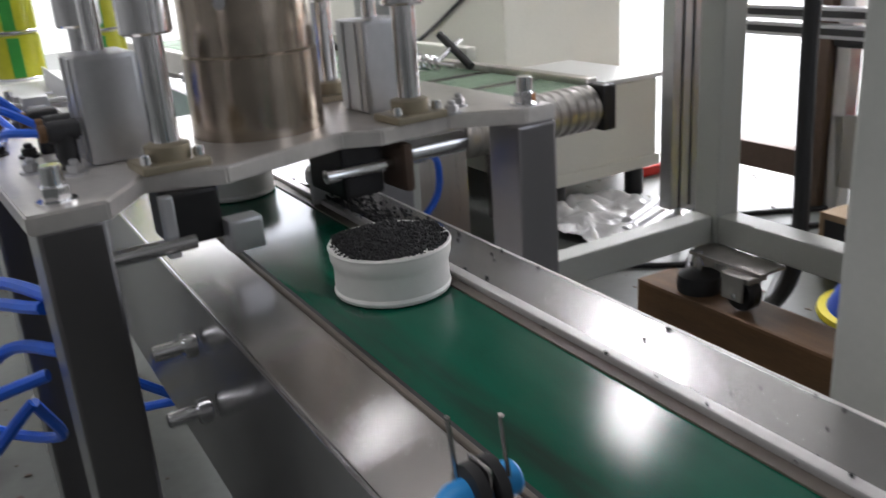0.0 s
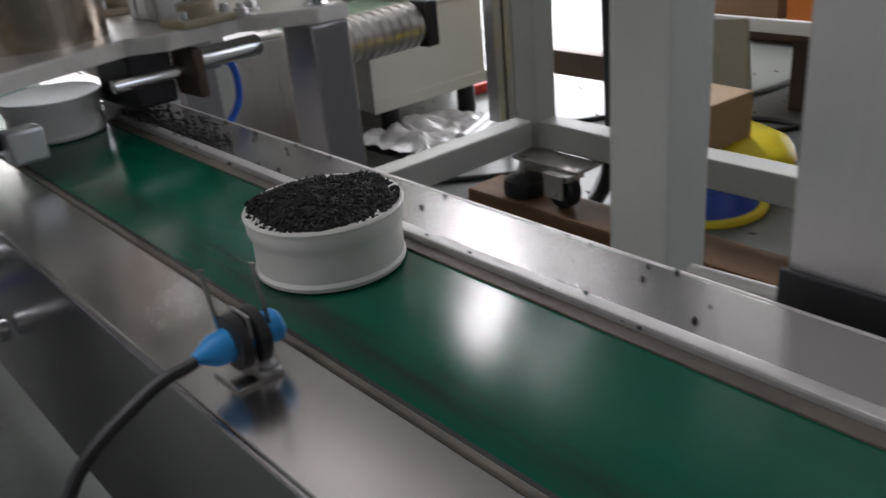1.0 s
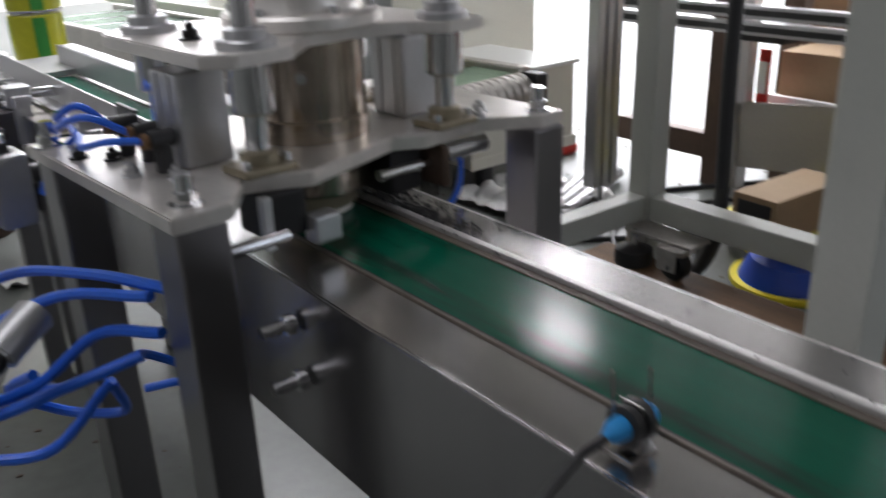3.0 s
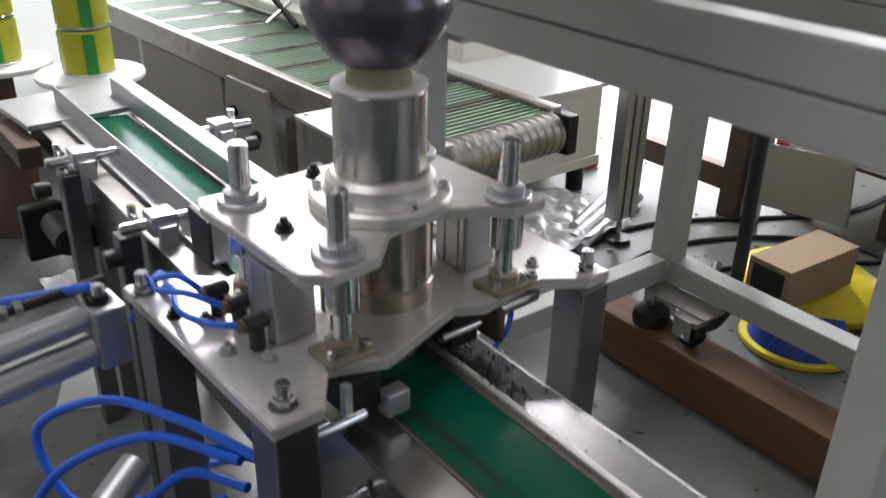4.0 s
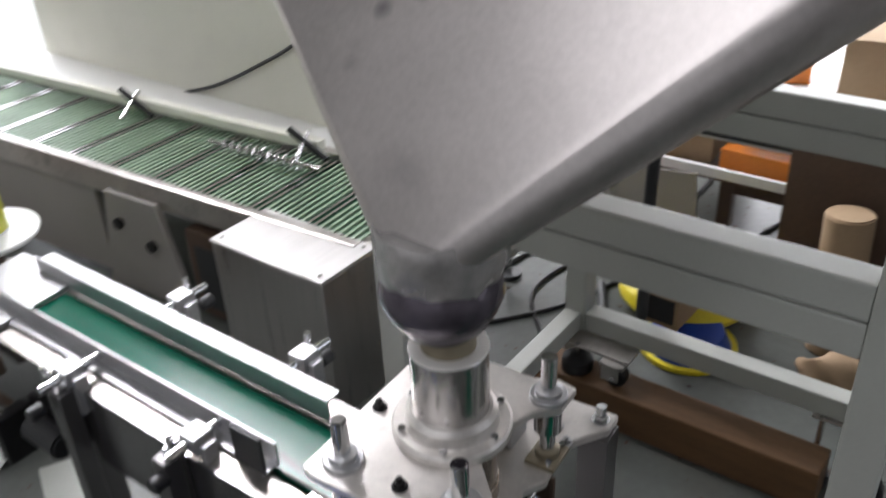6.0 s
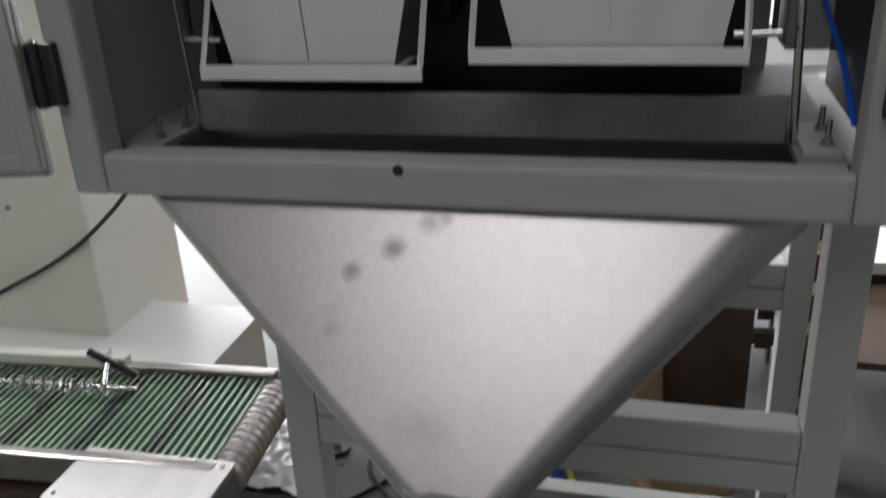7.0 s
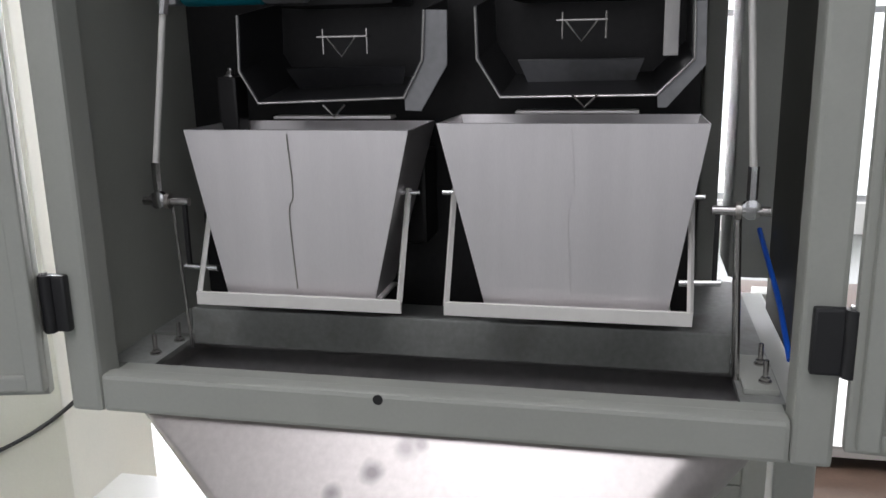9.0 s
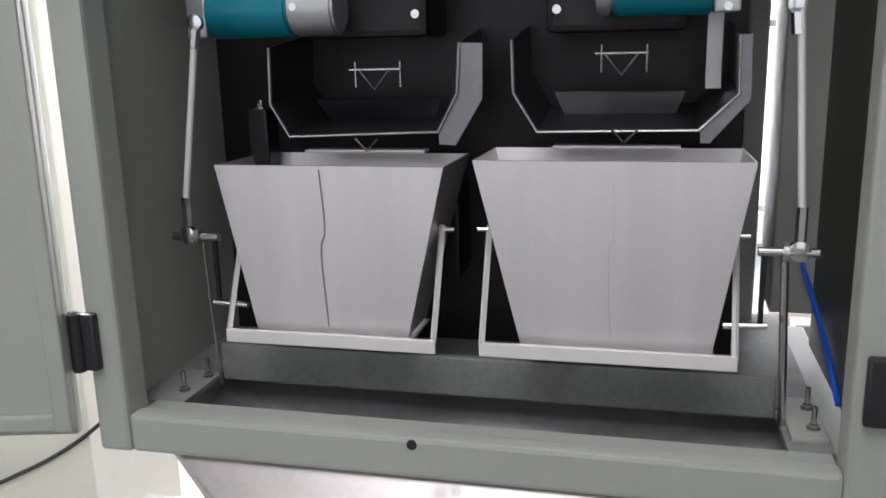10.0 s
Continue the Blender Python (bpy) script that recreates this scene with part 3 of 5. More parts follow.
    part("gate_clamp", B(0.166, 0.176, -0.125, -0.08, ZP - 0.06, ZP - 0.016, 0.005), BROWN, t)
    part("gate_rod", C((0.10, -0.102, ZP - 0.036), (0.20, -0.102, ZP - 0.036), 0.006, seg=16), CHROME, t)
    part("gate_cylinder", C((0.178, -0.102, ZP - 0.03), (0.245, -0.102, ZP - 0.03), 0.010, seg=20, bev=0.002), CHROME, t)
    part("gate_arm", B(-0.05, -0.040, -0.137, -0.128, ZP - 0.062, ZP - 0.014, 0.002), ALU, t)
    part("gate_paddle", B(-0.006, 0.022, -0.148, -0.128, ZP - 0.066, ZP - 0.040, 0.003), ALU, t, "pale metal stop block")
    part("gate_rod", C((-0.11, -0.14, ZP - 0.05), (-0.03, -0.14, ZP - 0.05), 0.006, seg=16), CHROME, t)
    part("splash_guard", B(0.150, 0.205, -0.005, 0.0, 0.30, 0.50, 0.002), TABLE, t, "pale upright sheet behind the rail")
    part("air_hose", hose(bmesh.new(), [(0.20, -0.10, ZP - 0.03), (0.225, -0.085, ZP - 0.05), (0.225, -0.08, ZP - 0.085), (0.20, -0.075, ZP - 0.11), (0.17, -0.06, ZP - 0.12)], 0.0035), BLUE, t, "blue air hose")
    part("splash_guard", B(0.118, 0.150, -0.03, -0.026, ZB + 0.002, ZB + 0.035, 0.002), ALU, t)
    # fittings and hoses on the plate
    for x, y, z in ((-0.088, 0.035, ZP + 0.03), (-0.082, 0.0, ZP + 0.028), (-0.088, -0.045, ZP + 0.03)):
        f = C((x, y, ZP), (x, y, z), 0.008, seg=12, bev=0.001)
        cyl(f, (x - 0.014, y, z), (x + 0.012, y, z), 0.0085, seg=14, bev=0.002)
        part("air_fitting", f, BLACK, t, "black push-in air fitting")
        part("fitting_ring", C((x - 0.018, y, z), (x - 0.013, y, z), 0.007, seg=14), WOOD, t)
    for pts in ([(-0.100, 0.035, ZP + 0.03), (-0.12, 0.05, ZP + 0.05), (-0.13, 0.085, ZP + 0.035), (-0.11, 0.12, ZP + 0.02), (-0.09, 0.16, ZP - 0.02), (-0.10, 0.2, ZP - 0.1)],
                [(-0.096, 0.0, ZP + 0.028), (-0.125, 0.02, ZP + 0.045), (-0.135, 0.07, ZP + 0.03), (-0.12, 0.13, ZP + 0.01), (-0.13, 0.18, ZP - 0.06)],
                [(-0.10, -0.045, ZP + 0.03), (-0.125, -0.02, ZP + 0.03), (-0.125, 0.05, ZP + 0.012), (-0.11, 0.1, ZP + 0.012), (-0.12, 0.15, ZP - 0.02)]):
        part("air_hose", hose(bmesh.new(), pts, 0.0035), BLUE, t, "blue air hose")
    # horizontal cylinder that drives the gate, behind the leg
    for y, z, r in ((0.14, ZP - 0.015, 0.014), (0.135, ZP - 0.052, 0.019)):
        part("drive_cylinder", C((-0.19, y, z), (-0.37, y - 0.013, z - 0.006), r, seg=28, bev=0.003), ALU, t, "round aluminium drive cylinder")
    part("drive_head", B(-0.19, -0.155, 0.112, 0.158, ZP - 0.07, ZP + 0.002, 0.004), ALU, t)
    part("drive_tail", B(-0.40, -0.37, 0.098, 0.148, ZP - 0.082, ZP + 0.0, 0.005), ALU, t)
    for x, y in ((-0.385, 0.128), (-0.175, 0.135)):
        part("elbow_fitting", C((x, y, ZP + 0.0), (x, y, ZP + 0.022), 0.0075, seg=14, bev=0.002), CHROME, t, "bright elbow fitting on the cylinder")
        part("fitting_nut", hexnut(bmesh.new(), x, y, ZP + 0.001, 0.010, 0.008, 0.006), BLACK, t)
    part("drive_rod", C((-0.30, 0.15, ZP + 0.012), (-0.16, 0.155, ZP + 0.014), 0.006, seg=16), DARK, t)
    for x in (-0.27, -0.255, -0.19):
        part("rod_nut", C((x, 0.151, ZP + 0.012), (x + 0.008, 0.151, ZP + 0.012), 0.010, seg=6), CHROME, t)
    part("valve", C((-0.25, -0.02, ZP - 0.13), (-0.205, 0.0, ZP - 0.11), 0.017, seg=18, bev=0.003), ALU, t, "small pressure valve")
    part("valve_knob", C((-0.28, -0.035, ZP - 0.14), (-0.25, -0.02, ZP - 0.13), 0.013, seg=18, bev=0.003), BLACK, t)
    for pts in ([(-0.385, 0.128, ZP + 0.022), (-0.384, 0.140, ZP + 0.030), (-0.365, 0.165, ZP + 0.028), (-0.30, 0.185, ZP + 0.012), (-0.225, 0.165, ZP + 0.012), (-0.18, 0.138, ZP + 0.020)],
                [(-0.385, 0.11, ZP - 0.082), (-0.375, 0.05, ZP - 0.115), (-0.36, 0.03, ZP - 0.12), (-0.30, 0.0, ZP - 0.17), (-0.22, 0.02, ZP - 0.19), (-0.16, 0.0, ZP - 0.15), (-0.13, -0.08, ZP - 0.13)],
                [(-0.395, 0.12, ZP - 0.082), (-0.40, 0.10, ZP - 0.13), (-0.34, 0.06, ZP - 0.16), (-0.27, 0.02, ZP - 0.20), (-0.2, -0.02, ZP - 0.18), (-0.14, -0.05, ZP - 0.16)],
                [(-0.125, -0.10, 0.46), (-0.15, 0.02, 0.445), (-0.19, 0.14, 0.42), (-0.25, 0.20, 0.37), (-0.24, 0.14, 0.30), (-0.18, 0.08, 0.31)],
                [(-0.135, -0.08, 0.45), (-0.18, 0.05, 0.42), (-0.26, 0.12, 0.36), (-0.30, 0.10, 0.29), (-0.22, 0.04, 0.27), (-0.15, 0.02, 0.33)],
                [(-0.10, 0.10, 0.30), (-0.06, 0.16, 0.27), (0.0, 0.14, 0.23), (0.03, 0.18, 0.20), (-0.04, 0.24, 0.18)],
                [(-0.15, 0.02, 0.33), (-0.13, 0.06, 0.27), (-0.17, 0.12, 0.26), (-0.22, 0.11, 0.31), (-0.21, 0.05, 0.35)]):
        part("air_hose", hose(bmesh.new(), pts, 0.0055), BLUE, t, "blue air hose")
    # the station stands slightly askew to the belt
    body = lathe(bmesh.new(), [(0.032, 0.470), (0.043, 0.470), (0.044, 0.472), (0.044, 0.545), (0.032, 0.546)], (CX - 0.006, CY - 0.004, 0), 40)
    part("skirt", body, KHAKI, head, "dusty khaki nozzle skirt")
    screw = C((CX - 0.035, CY - 0.043, 0.604), (CX - 0.040, CY - 0.051, 0.604), 0.005, seg=12, bev=0.001)
    part("body_screw", screw, CHROME, head)
    fit_in = Matrix.Translation((0.062, -0.061, 0.647)) @ Matrix.Rotation(radians(3.6), 4, "Z") @ Matrix.Scale(0.935, 4) @ Matrix.Translation((-CX, -CY, -0.661))
    for o in t.children_recursive + head.children_recursive:
        o.data.transform(Matrix.Translation(-PLACE[t]) @ fit_in @ Matrix.Translation(PLACE[t]))
    return head


filling_head = filler()
HEAD_HOME = (CX, CY, 0.0)
CX, CY = 0.064, -0.058
ZP = 0.537


# ---------------------------------------------------------------- round tubs on the belt
def tub(y, full=True):
    """A shallow white tub, heaped with black granules or still empty."""
    x = 0.064
    shrink = 0.93
    t = thing("tub", "shallow white plastic tub heaped with black granules on the belt", "tub", (x, y, ZB), "tubs on the belt")
    wall = bmesh.new()
    lathe(wall, [(0.0, 0.0005), (0.0396, 0.0005), (0.0414, 0.0015), (0.0419, 0.0035), (0.0408, 0.0055), (0.0410, 0.009), (0.0406, 0.018), (0.0417, 0.0215), (0.0428, 0.024), (0.0430, 0.030),
                 (0.0423, 0.0322), (0.0414, 0.031), (0.0410, 0.027), (0.0391, 0.022 if full else 0.004), (0.0, 0.022 if full else 0.003)], (x, y, ZB), 64)
    part("rolled_rim", lathe(bmesh.new(), [(0.0424, 0.0295), (0.0436, 0.0300), (0.0438, 0.0312), (0.0430, 0.0324), (0.0422, 0.0322)], (x, y, ZB), 64), WHITE, t)
    part("wall", wall, WHITE, t, "white plastic wall with a rolled rim")
    if full:
        g = bmesh.new()
        rings = []
        for i in range(0, 9):
            r = 0.0416 * i / 8
            k = 1 if i == 0 else 40
            ring = []
            for j in range(k):
                a = 2 * math.pi * j / k
                p = Vector((r * math.cos(a), r * math.sin(a), 0))
                h = 0.0322 + 0.004 * (1 - (r / 0.0425) ** 2) + 0.0025 * noise.noise(p * 60 + Vector((3, 1, 7))) - 0.001 * (i == 8)
                ring.append(g.verts.new((x + p.x, y + p.y, ZB + h)))
            rings.append(ring)
        for j in range(40):
            g.faces.new((rings[0][0], rings[1][j], rings[1][(j + 1) % 40]))
        for a, b in zip(rings[1:], rings[2:]):
            for j in range(40):
                g.faces.new((a[j], b[j], b[(j + 1) % 40], a[(j + 1) % 40]))
        rnd = random.Random(11)
        for i in range(1500):
            r, a = 0.0414 * math.sqrt(rnd.random()), rnd.random() * 6.283
            p = Vector((r * math.cos(a), r * math.sin(a), 0))
            h = 0.0322 + 0.004 * (1 - (r / 0.0425) ** 2) + 0.0025 * noise.noise(p * 60 + Vector((3, 1, 7)))
            s = rnd.uniform(0.0006, 0.0014)
            bmesh.ops.create_icosphere(g, subdivisions=1, radius=s, matrix=Matrix.Translation((x + p.x, y + p.y, ZB + h + s * 0.3)) @ Euler((rnd.random() * 6, rnd.random() * 6, 0)).to_matrix().to_4x4() @ Matrix.Diagonal((1.4, 0.9, 0.7, 1)))
        tagged(part("granule_heap", g, GRAIN, t, "loose black granules heaped above the rim", smooth=False), kind="stuff")
    for o in t.children:
        o.data.transform(Matrix.Diagonal((shrink, shrink, 1.04, 1)))
    return t


tub_a = tub(-0.290)
tub_b = tub(0.037, False)
tagged(tub_b, "empty shallow white plastic tub coming under the filling nozzle")


# ---------------------------------------------------------------- stand of the weigher
def stand():
    t = thing("weigher_stand", "grey-green painted square tube stand on castors", "stand", (0.6, -0.13, 0))
    w = 0.058
    posts = ((0.315, -0.482), (0.315, 0.228), (0.893, 0.192), (0.893, -0.53))
    w = 0.05
    for x, y in posts:
        part("post", B(x, x + w, y, y + w, 0.075, 1.142, 0.004), PAINT, t)
    part("rail", B(0.895, 0.940, -0.48, 0.192, 0.166, 0.213, 0.004), PAINT, t)
    part("rail", B(0.365, 0.893, 0.200, 0.240, 0.166, 0.213, 0.004), PAINT, t)
    for z0, z1 in ((0.718, 0.765), (0.767, 0.815)):
        part("rail", B(0.317, 0.362, -0.432, 0.228, z0 + 0.006, z1 + 0.006, 0.004), PAINT, t)
        part("rail", B(0.895, 0.938, -0.48, 0.192, z0 - 0.02, z1 - 0.02, 0.004), PAINT, t)
        part("rail", B(0.365, 0.893, 0.198, 0.240, z0 - 0.02, z1 - 0.02, 0.004), PAINT, t)
    # castor and levelling foot: one pair stands on the timber, the other on the floor
    for x, y, zf, r in ((0.850, 0.090, 0.1005, 0.027), (0.90, -0.42, 0.0, 0.038)):
        c = bmesh.new()
        zw = zf + r + 0.0005
        box(c, x - 0.012, x + 0.046, y - 0.035, y + 0.110, 0.160, 0.1655, 0.001)
        box(c, x - 0.030, x + 0.012, y - 0.030, y + 0.025, 0.150, 0.160, 0.002)
        box(c, x - 0.034, x - 0.030, y - 0.022, y + 0.018, zw - 0.008, 0.160, 0.001)
        box(c, x + 0.006, x + 0.010, y - 0.022, y + 0.018, zw - 0.008, 0.160, 0.001)
        part("castor_fork", c, STEEL_DIRTY, t)
        part("castor_wheel", lathe(bmesh.new(), [(0.010, -0.014), (r - 0.004, -0.014), (r, -0.009), (r, 0.009), (r - 0.004, 0.014), (0.010, 0.014)], (x - 0.012, y - 0.008, zw), 32, "X"), DARK, t)
        part("axle", C((x - 0.037, y - 0.008, zw), (x + 0.013, y - 0.008, zw), 0.005, seg=14, bev=0.001), CHROME, t)
        f = bmesh.new()
        lathe(f, [(0.0, zf), (0.034, zf), (0.036, zf + 0.012), (0.034, zf + 0.028), (0.012, zf + 0.034), (0.0, zf + 0.034)], (x - 0.006, y + 0.090, 0), 28)
        part("levelling_foot", f, RUBBER, t)
        part("levelling_screw", C((x - 0.006, y + 0.090, zf + 0.032), (x - 0.006, y + 0.090, 0.166), 0.006, seg=12), STEEL, t)
    return t


stand()


# ---------------------------------------------------------------- hopper
def hopper():
    t = thing("feed_hopper", "large stained stainless steel hopper tapering to the filling tube", "hopper", (0.3, 0, 1.10))
    top = [(0.245, 0.404), (0.245, -0.452), (0.462, -0.452), (0.462, 0.404)]
    bx, by, bw = 0.066, -0.052, 0.062
    seg = 20

    def transition(off, zt, round_off=0.125):
        """From the round-cornered mouth to the round outlet: flat triangles between coned corners."""
        bm = bmesh.new()
        r, arcs, rings = bw - off, [], []
        for k, (x, y) in enumerate(top):
            x, y = x + (off if x < 0.34 else -off), y + (-off if y > 0 else off)
            sx, sy = (1 if x < 0.34 else -1), (-1 if y > 0 else 1)
            rr = round_off if x < 0.34 and y < 0 else 0.022
            cx, cy = x + sx * rr, y + sy * rr
            a0 = radians(90 + 90 * k)
            turns = [a0 + radians(90) * i / seg for i in range(seg + 1)]
            arcs.append([bm.verts.new((cx + rr * math.cos(q), cy + rr * math.sin(q), zt)) for q in turns])
            rings.append([bm.verts.new((bx + r * math.cos(q), by + r * math.sin(q), 0.882)) for q in turns[:-1]])
        faces = []
        for k in range(4):
            nxt = rings[(k + 1) % 4][0]
            low = rings[k] + [nxt]
            for i in range(seg):
                faces.append(bm.faces.new((arcs[k][i], low[i], low[i + 1], arcs[k][i + 1])))
            faces.append(bm.faces.new((arcs[k][seg], nxt, arcs[(k + 1) % 4][0])))
        ring = [v for q in rings for v in q]
        foot = [bm.verts.new((v.co.x, v.co.y, 0.852)) for v in ring]
        n = len(ring)
        for i in range(n):
            faces.append(bm.faces.new((ring[i], foot[i], foot[(i + 1) % n], ring[(i + 1) % n])))
        bmesh.ops.recalc_face_normals(bm, faces=faces)
        bmesh.ops.solidify(bm, geom=faces, thickness=0.0015)
        return bm
    part("cone", transition(0.0, 1.150), HOPPER, t, "stained satin steel sheet cone")
    # separate inner skin added to carry the shade colour
    part("lining", transition(0.006, 1.1493), LINING, t, "inner skin of the hopper, coloured darker for the shade inside")
    cup = bmesh.new()
    lathe(cup, [(0.040, 0.774), (0.050, 0.784), (0.063, 0.806), (0.069, 0.822), (0.067, 0.838), (0.061, 0.850), (0.058, 0.860)], (0.066, -0.052, 0), 48)
    part("outlet_cup", cup, SMOKE, t, "smoky shiny collar at the outlet")
    wrap = bmesh.new()
    lathe(wrap, [(0.062, 0.846), (0.066, 0.853), (0.068, 0.868), (0.067, 0.888), (0.066, 0.902), (0.064, 0.905)], (0.066, -0.052, 0), 40)
    for v in wrap.verts:
        v.co += 0.006 * noise.noise_vector(v.co * 40)
    part("film_wrap", wrap, WRAP, t, "clear film wrapped round the outlet")
    return t


HOPPER = mat("stained_hopper_steel", (0.60, 0.56, 0.545), 0.38, 0.93, 0.12, 5, 110, 0.04, dirt=0.06)


def spot_stains(m, spots, tone=(0.20, 0.185, 0.19), fine=45):
    """Dull round stains of the given place and size on a surface."""
    n, l = m.node_tree.nodes, m.node_tree.links
    b = n["Principled BSDF"]
    co = n.new("ShaderNodeTexCoord")
    wob = n.new("ShaderNodeTexNoise")
    wob.inputs["Scale"].default_value = fine
    l.new(co.outputs["Object"], wob.inputs["Vector"])
    colour = b.inputs["Base Color"].links[0].from_socket
    for x, y, z, r, k in spots:
        d = n.new("ShaderNodeVectorMath")
        d.operation = "DISTANCE"
        d.inputs[1].default_value = (x, y, z)
        l.new(co.outputs["Object"], d.inputs[0])
        add = n.new("ShaderNodeMath")
        add.operation = "MULTIPLY_ADD"
        l.new(wob.outputs["Fac"], add.inputs[0])
        add.inputs[1].default_value = 0.9 * r
        l.new(d.outputs["Value"], add.inputs[2])
        cut = n.new("ShaderNodeMapRange")
        cut.inputs[1].default_value, cut.inputs[2].default_value, cut.inputs[3].default_value, cut.inputs[4].default_value = r * 0.9, r * 1.9, k, 0
        l.new(add.outputs[0], cut.inputs[0])
        mix = n.new("ShaderNodeMix")
        mix.data_type = "RGBA"
        l.new(cut.outputs[0], mix.inputs[0])
        l.new(colour, mix.inputs[6])
        mix.inputs[7].default_value = (*tone, 1)
        colour = mix.outputs[2]
    l.new(colour, b.inputs["Base Color"])


spot_stains(HOPPER, [(-0.118, 0.097, -0.024, 0.011, 0.8), (-0.098, 0.051, -0.002, 0.014, 0.85), (-0.078, 0.012, 0.022, 0.013, 0.6), (-0.074, -0.006, 0.028, 0.008, 0.6), (-0.165, 0.110, -0.075, 0.010, 0.3),
                     (-0.235, -0.020, -0.150, 0.02, 0.2), (-0.228, 0.004, -0.146, 0.022, 0.15), (-0.150, 0.112, -0.060, 0.012, 0.15)])
hopper()
spot_stains(FLOOR, [(-0.30, 0.62, 0, 0.07, 0.8), (-0.24, 0.50, 0, 0.05, 0.7), (-0.42, 0.72, 0, 0.06, 0.6), (-0.36, 0.38, 0, 0.06, 0.6), (1.5, 0.3, 0, 0.1, 0.4), (0.55, 0.0, 0, 0.08, 0.5), (-0.25, -0.3, 0, 0.07, 0.5)], (0.035, 0.036, 0.033), 14)


# ---------------------------------------------------------------- weigher cabinet
XF = 0.220


def cabinet():
    t = thing("weigher_cabinet", "open grey-green linear weigher cabinet with two steel buckets", "weighing machine", (0.5, 0, 1.142))
    z0, z1 = 1.142, 2.18
    zr, zf = 1.194, 1.186
    part("front_post", B(XF, XF + 0.05, 0.426, 0.472, z0, z1, 0.006), PAINT, t)
    part("front_post", B(XF, XF + 0.05, -0.476, -0.431, z0, z1, 0.006), PAINT, t)
    part("front_rail", B(XF + 0.002, XF + 0.030, -0.431, 0.426, z0, zr, 0.006), PAINT, t)
    part("top_rail", B(XF, XF + 0.06, -0.431, 0.426, z1 - 0.05, z1, 0.006), PAINT, t)
    part("back_post", B(0.78, 0.83, -0.394, -0.362, z0, z1, 0.005), PAINT, t)
    part("side_post", B(0.66, 0.80, -0.466, -0.404, zf + 0.05, z1, 0.003), PAINT, t, "painted rear side post")
    part("side_cover", B(XF + 0.055, 0.65, -0.474, -0.462, zf + 0.004, z1, 0.002), SHADE, t, "side cover sheet coloured dark for the shade inside")
    part("back_post", B(0.78, 0.83, 0.43, 0.474, z0, z1, 0.005), PAINT, t)
    part("side_panel", B(XF + 0.05, 0.83, 0.458, 0.472, z0, z1, 0.002), PAINT, t)
    part("back_panel", B(0.81, 0.825, -0.362, 0.43, z0, z1, 0.002), PAINT, t)
    part("side_rail", B(XF + 0.05, 0.78, -0.475, -0.436, z0, zf - 0.009, 0.003), PAINT, t)
    part("top_panel", B(XF, 0.83, -0.478, 0.475, z1, z1 + 0.01), PAINT, t)
    fl = bmesh.new()
    part("front_ledge", B(XF + 0.030, 0.288, -0.431, 0.426, zf - 0.008, zf), PAINT, t)
    box(fl, 0.288, 0.400, 0.386, 0.458, zf - 0.008, zf)
    box(fl, 0.288, 0.400, -0.436, -0.384, zf - 0.008, zf)
    box(fl, 0.413, 0.81, -0.436, 0.458, zf - 0.008, zf)
    part("floor_plate", fl, SHADED_DIRTY_PAINT, t, "dirty painted floor plate, darkened for the shade inside the cabinet")
    part("back_lip", B(0.401, 0.413, -0.384, 0.386, zf - 0.012, 1.231, 0.003), SHADED_DIRTY_PAINT, t)
    for x0, x1, y0, y1 in ((0.252, 0.256, -0.430, 0.402), (0.458, 0.462, -0.430, 0.402), (0.256, 0.458, 0.398, 0.402), (0.256, 0.458, -0.430, -0.426)):
        part("mouth_collar", B(x0, x1, y0, y1, 1.146, zf - 0.0085), LINING, t)
    # near-black sheet puts the cabinet's deep shade behind the buckets
    part("inner_bulkhead", B(0.60, 0.61, -0.345, 0.458, zf, z1 - 0.1, 0.002), DARK, t, "inner bulkhead coloured dark for the shade behind the buckets")
    # black disc in the uncut rail for the dark of the hole
    part("lock_hole", C((XF + 0.0015, 0.047, zr - 0.008), (XF + 0.006, 0.047, zr - 0.008), 0.0065, seg=18), BLACK, t)
    # doors swung wide open
    for s, y in ((1, 0.478), (-1, -0.480)):
        m = Matrix.Translation((XF - 0.002, y, 0)) @ Matrix.Rotation(radians(14 if s > 0 else -4), 4, "Z")
        d = bmesh.new()
        a, b = (0.012, 0.44) if s > 0 else (-0.44, -0.002)
        box(d, -0.018, 0.0, a, b, 1.172, z1, 0.004, m)
        door = part("door", d, PAINT, t, "grey-green sheet door swung wide open")
        r = bmesh.new()
        e0, e1 = (0.012, 0.035) if s > 0 else (-0.035, -0.012)
        box(r, -0.034, -0.018, e0, e1, 1.182, z1 - 0.02, 0.003, m)
        f0, f1 = (0.035, 0.44) if s > 0 else (-0.44, -0.035)
        box(r, -0.030, -0.018, f0, f1, 1.182, 1.202, 0.003, m)
        part("door_flange", r, PAINT, door)
        for z in (1.256, 1.98):
            h = bmesh.new()
            y0, y1 = (0.452, 0.496) if s > 0 else (-0.478, -0.441)
            box(h, XF - 0.012, XF + 0.0005, y0, y1, z, z + 0.076, 0.004)
            cyl(h, (XF - 0.012, y, z), (XF - 0.012, y, z + 0.076), 0.0085, seg=16)
            part("hinge", h, BLACK, t, "black plastic hinge")
            part("hinge_pin", C((XF - 0.012, y, z - 0.002), (XF - 0.012, y, z + 0.080), 0.004, seg=12), CHROME, t)

    def bucket(yt0, yt1, yb0, yb1, zt, zb, x, bar0, bar1):
        b = bmesh.new()
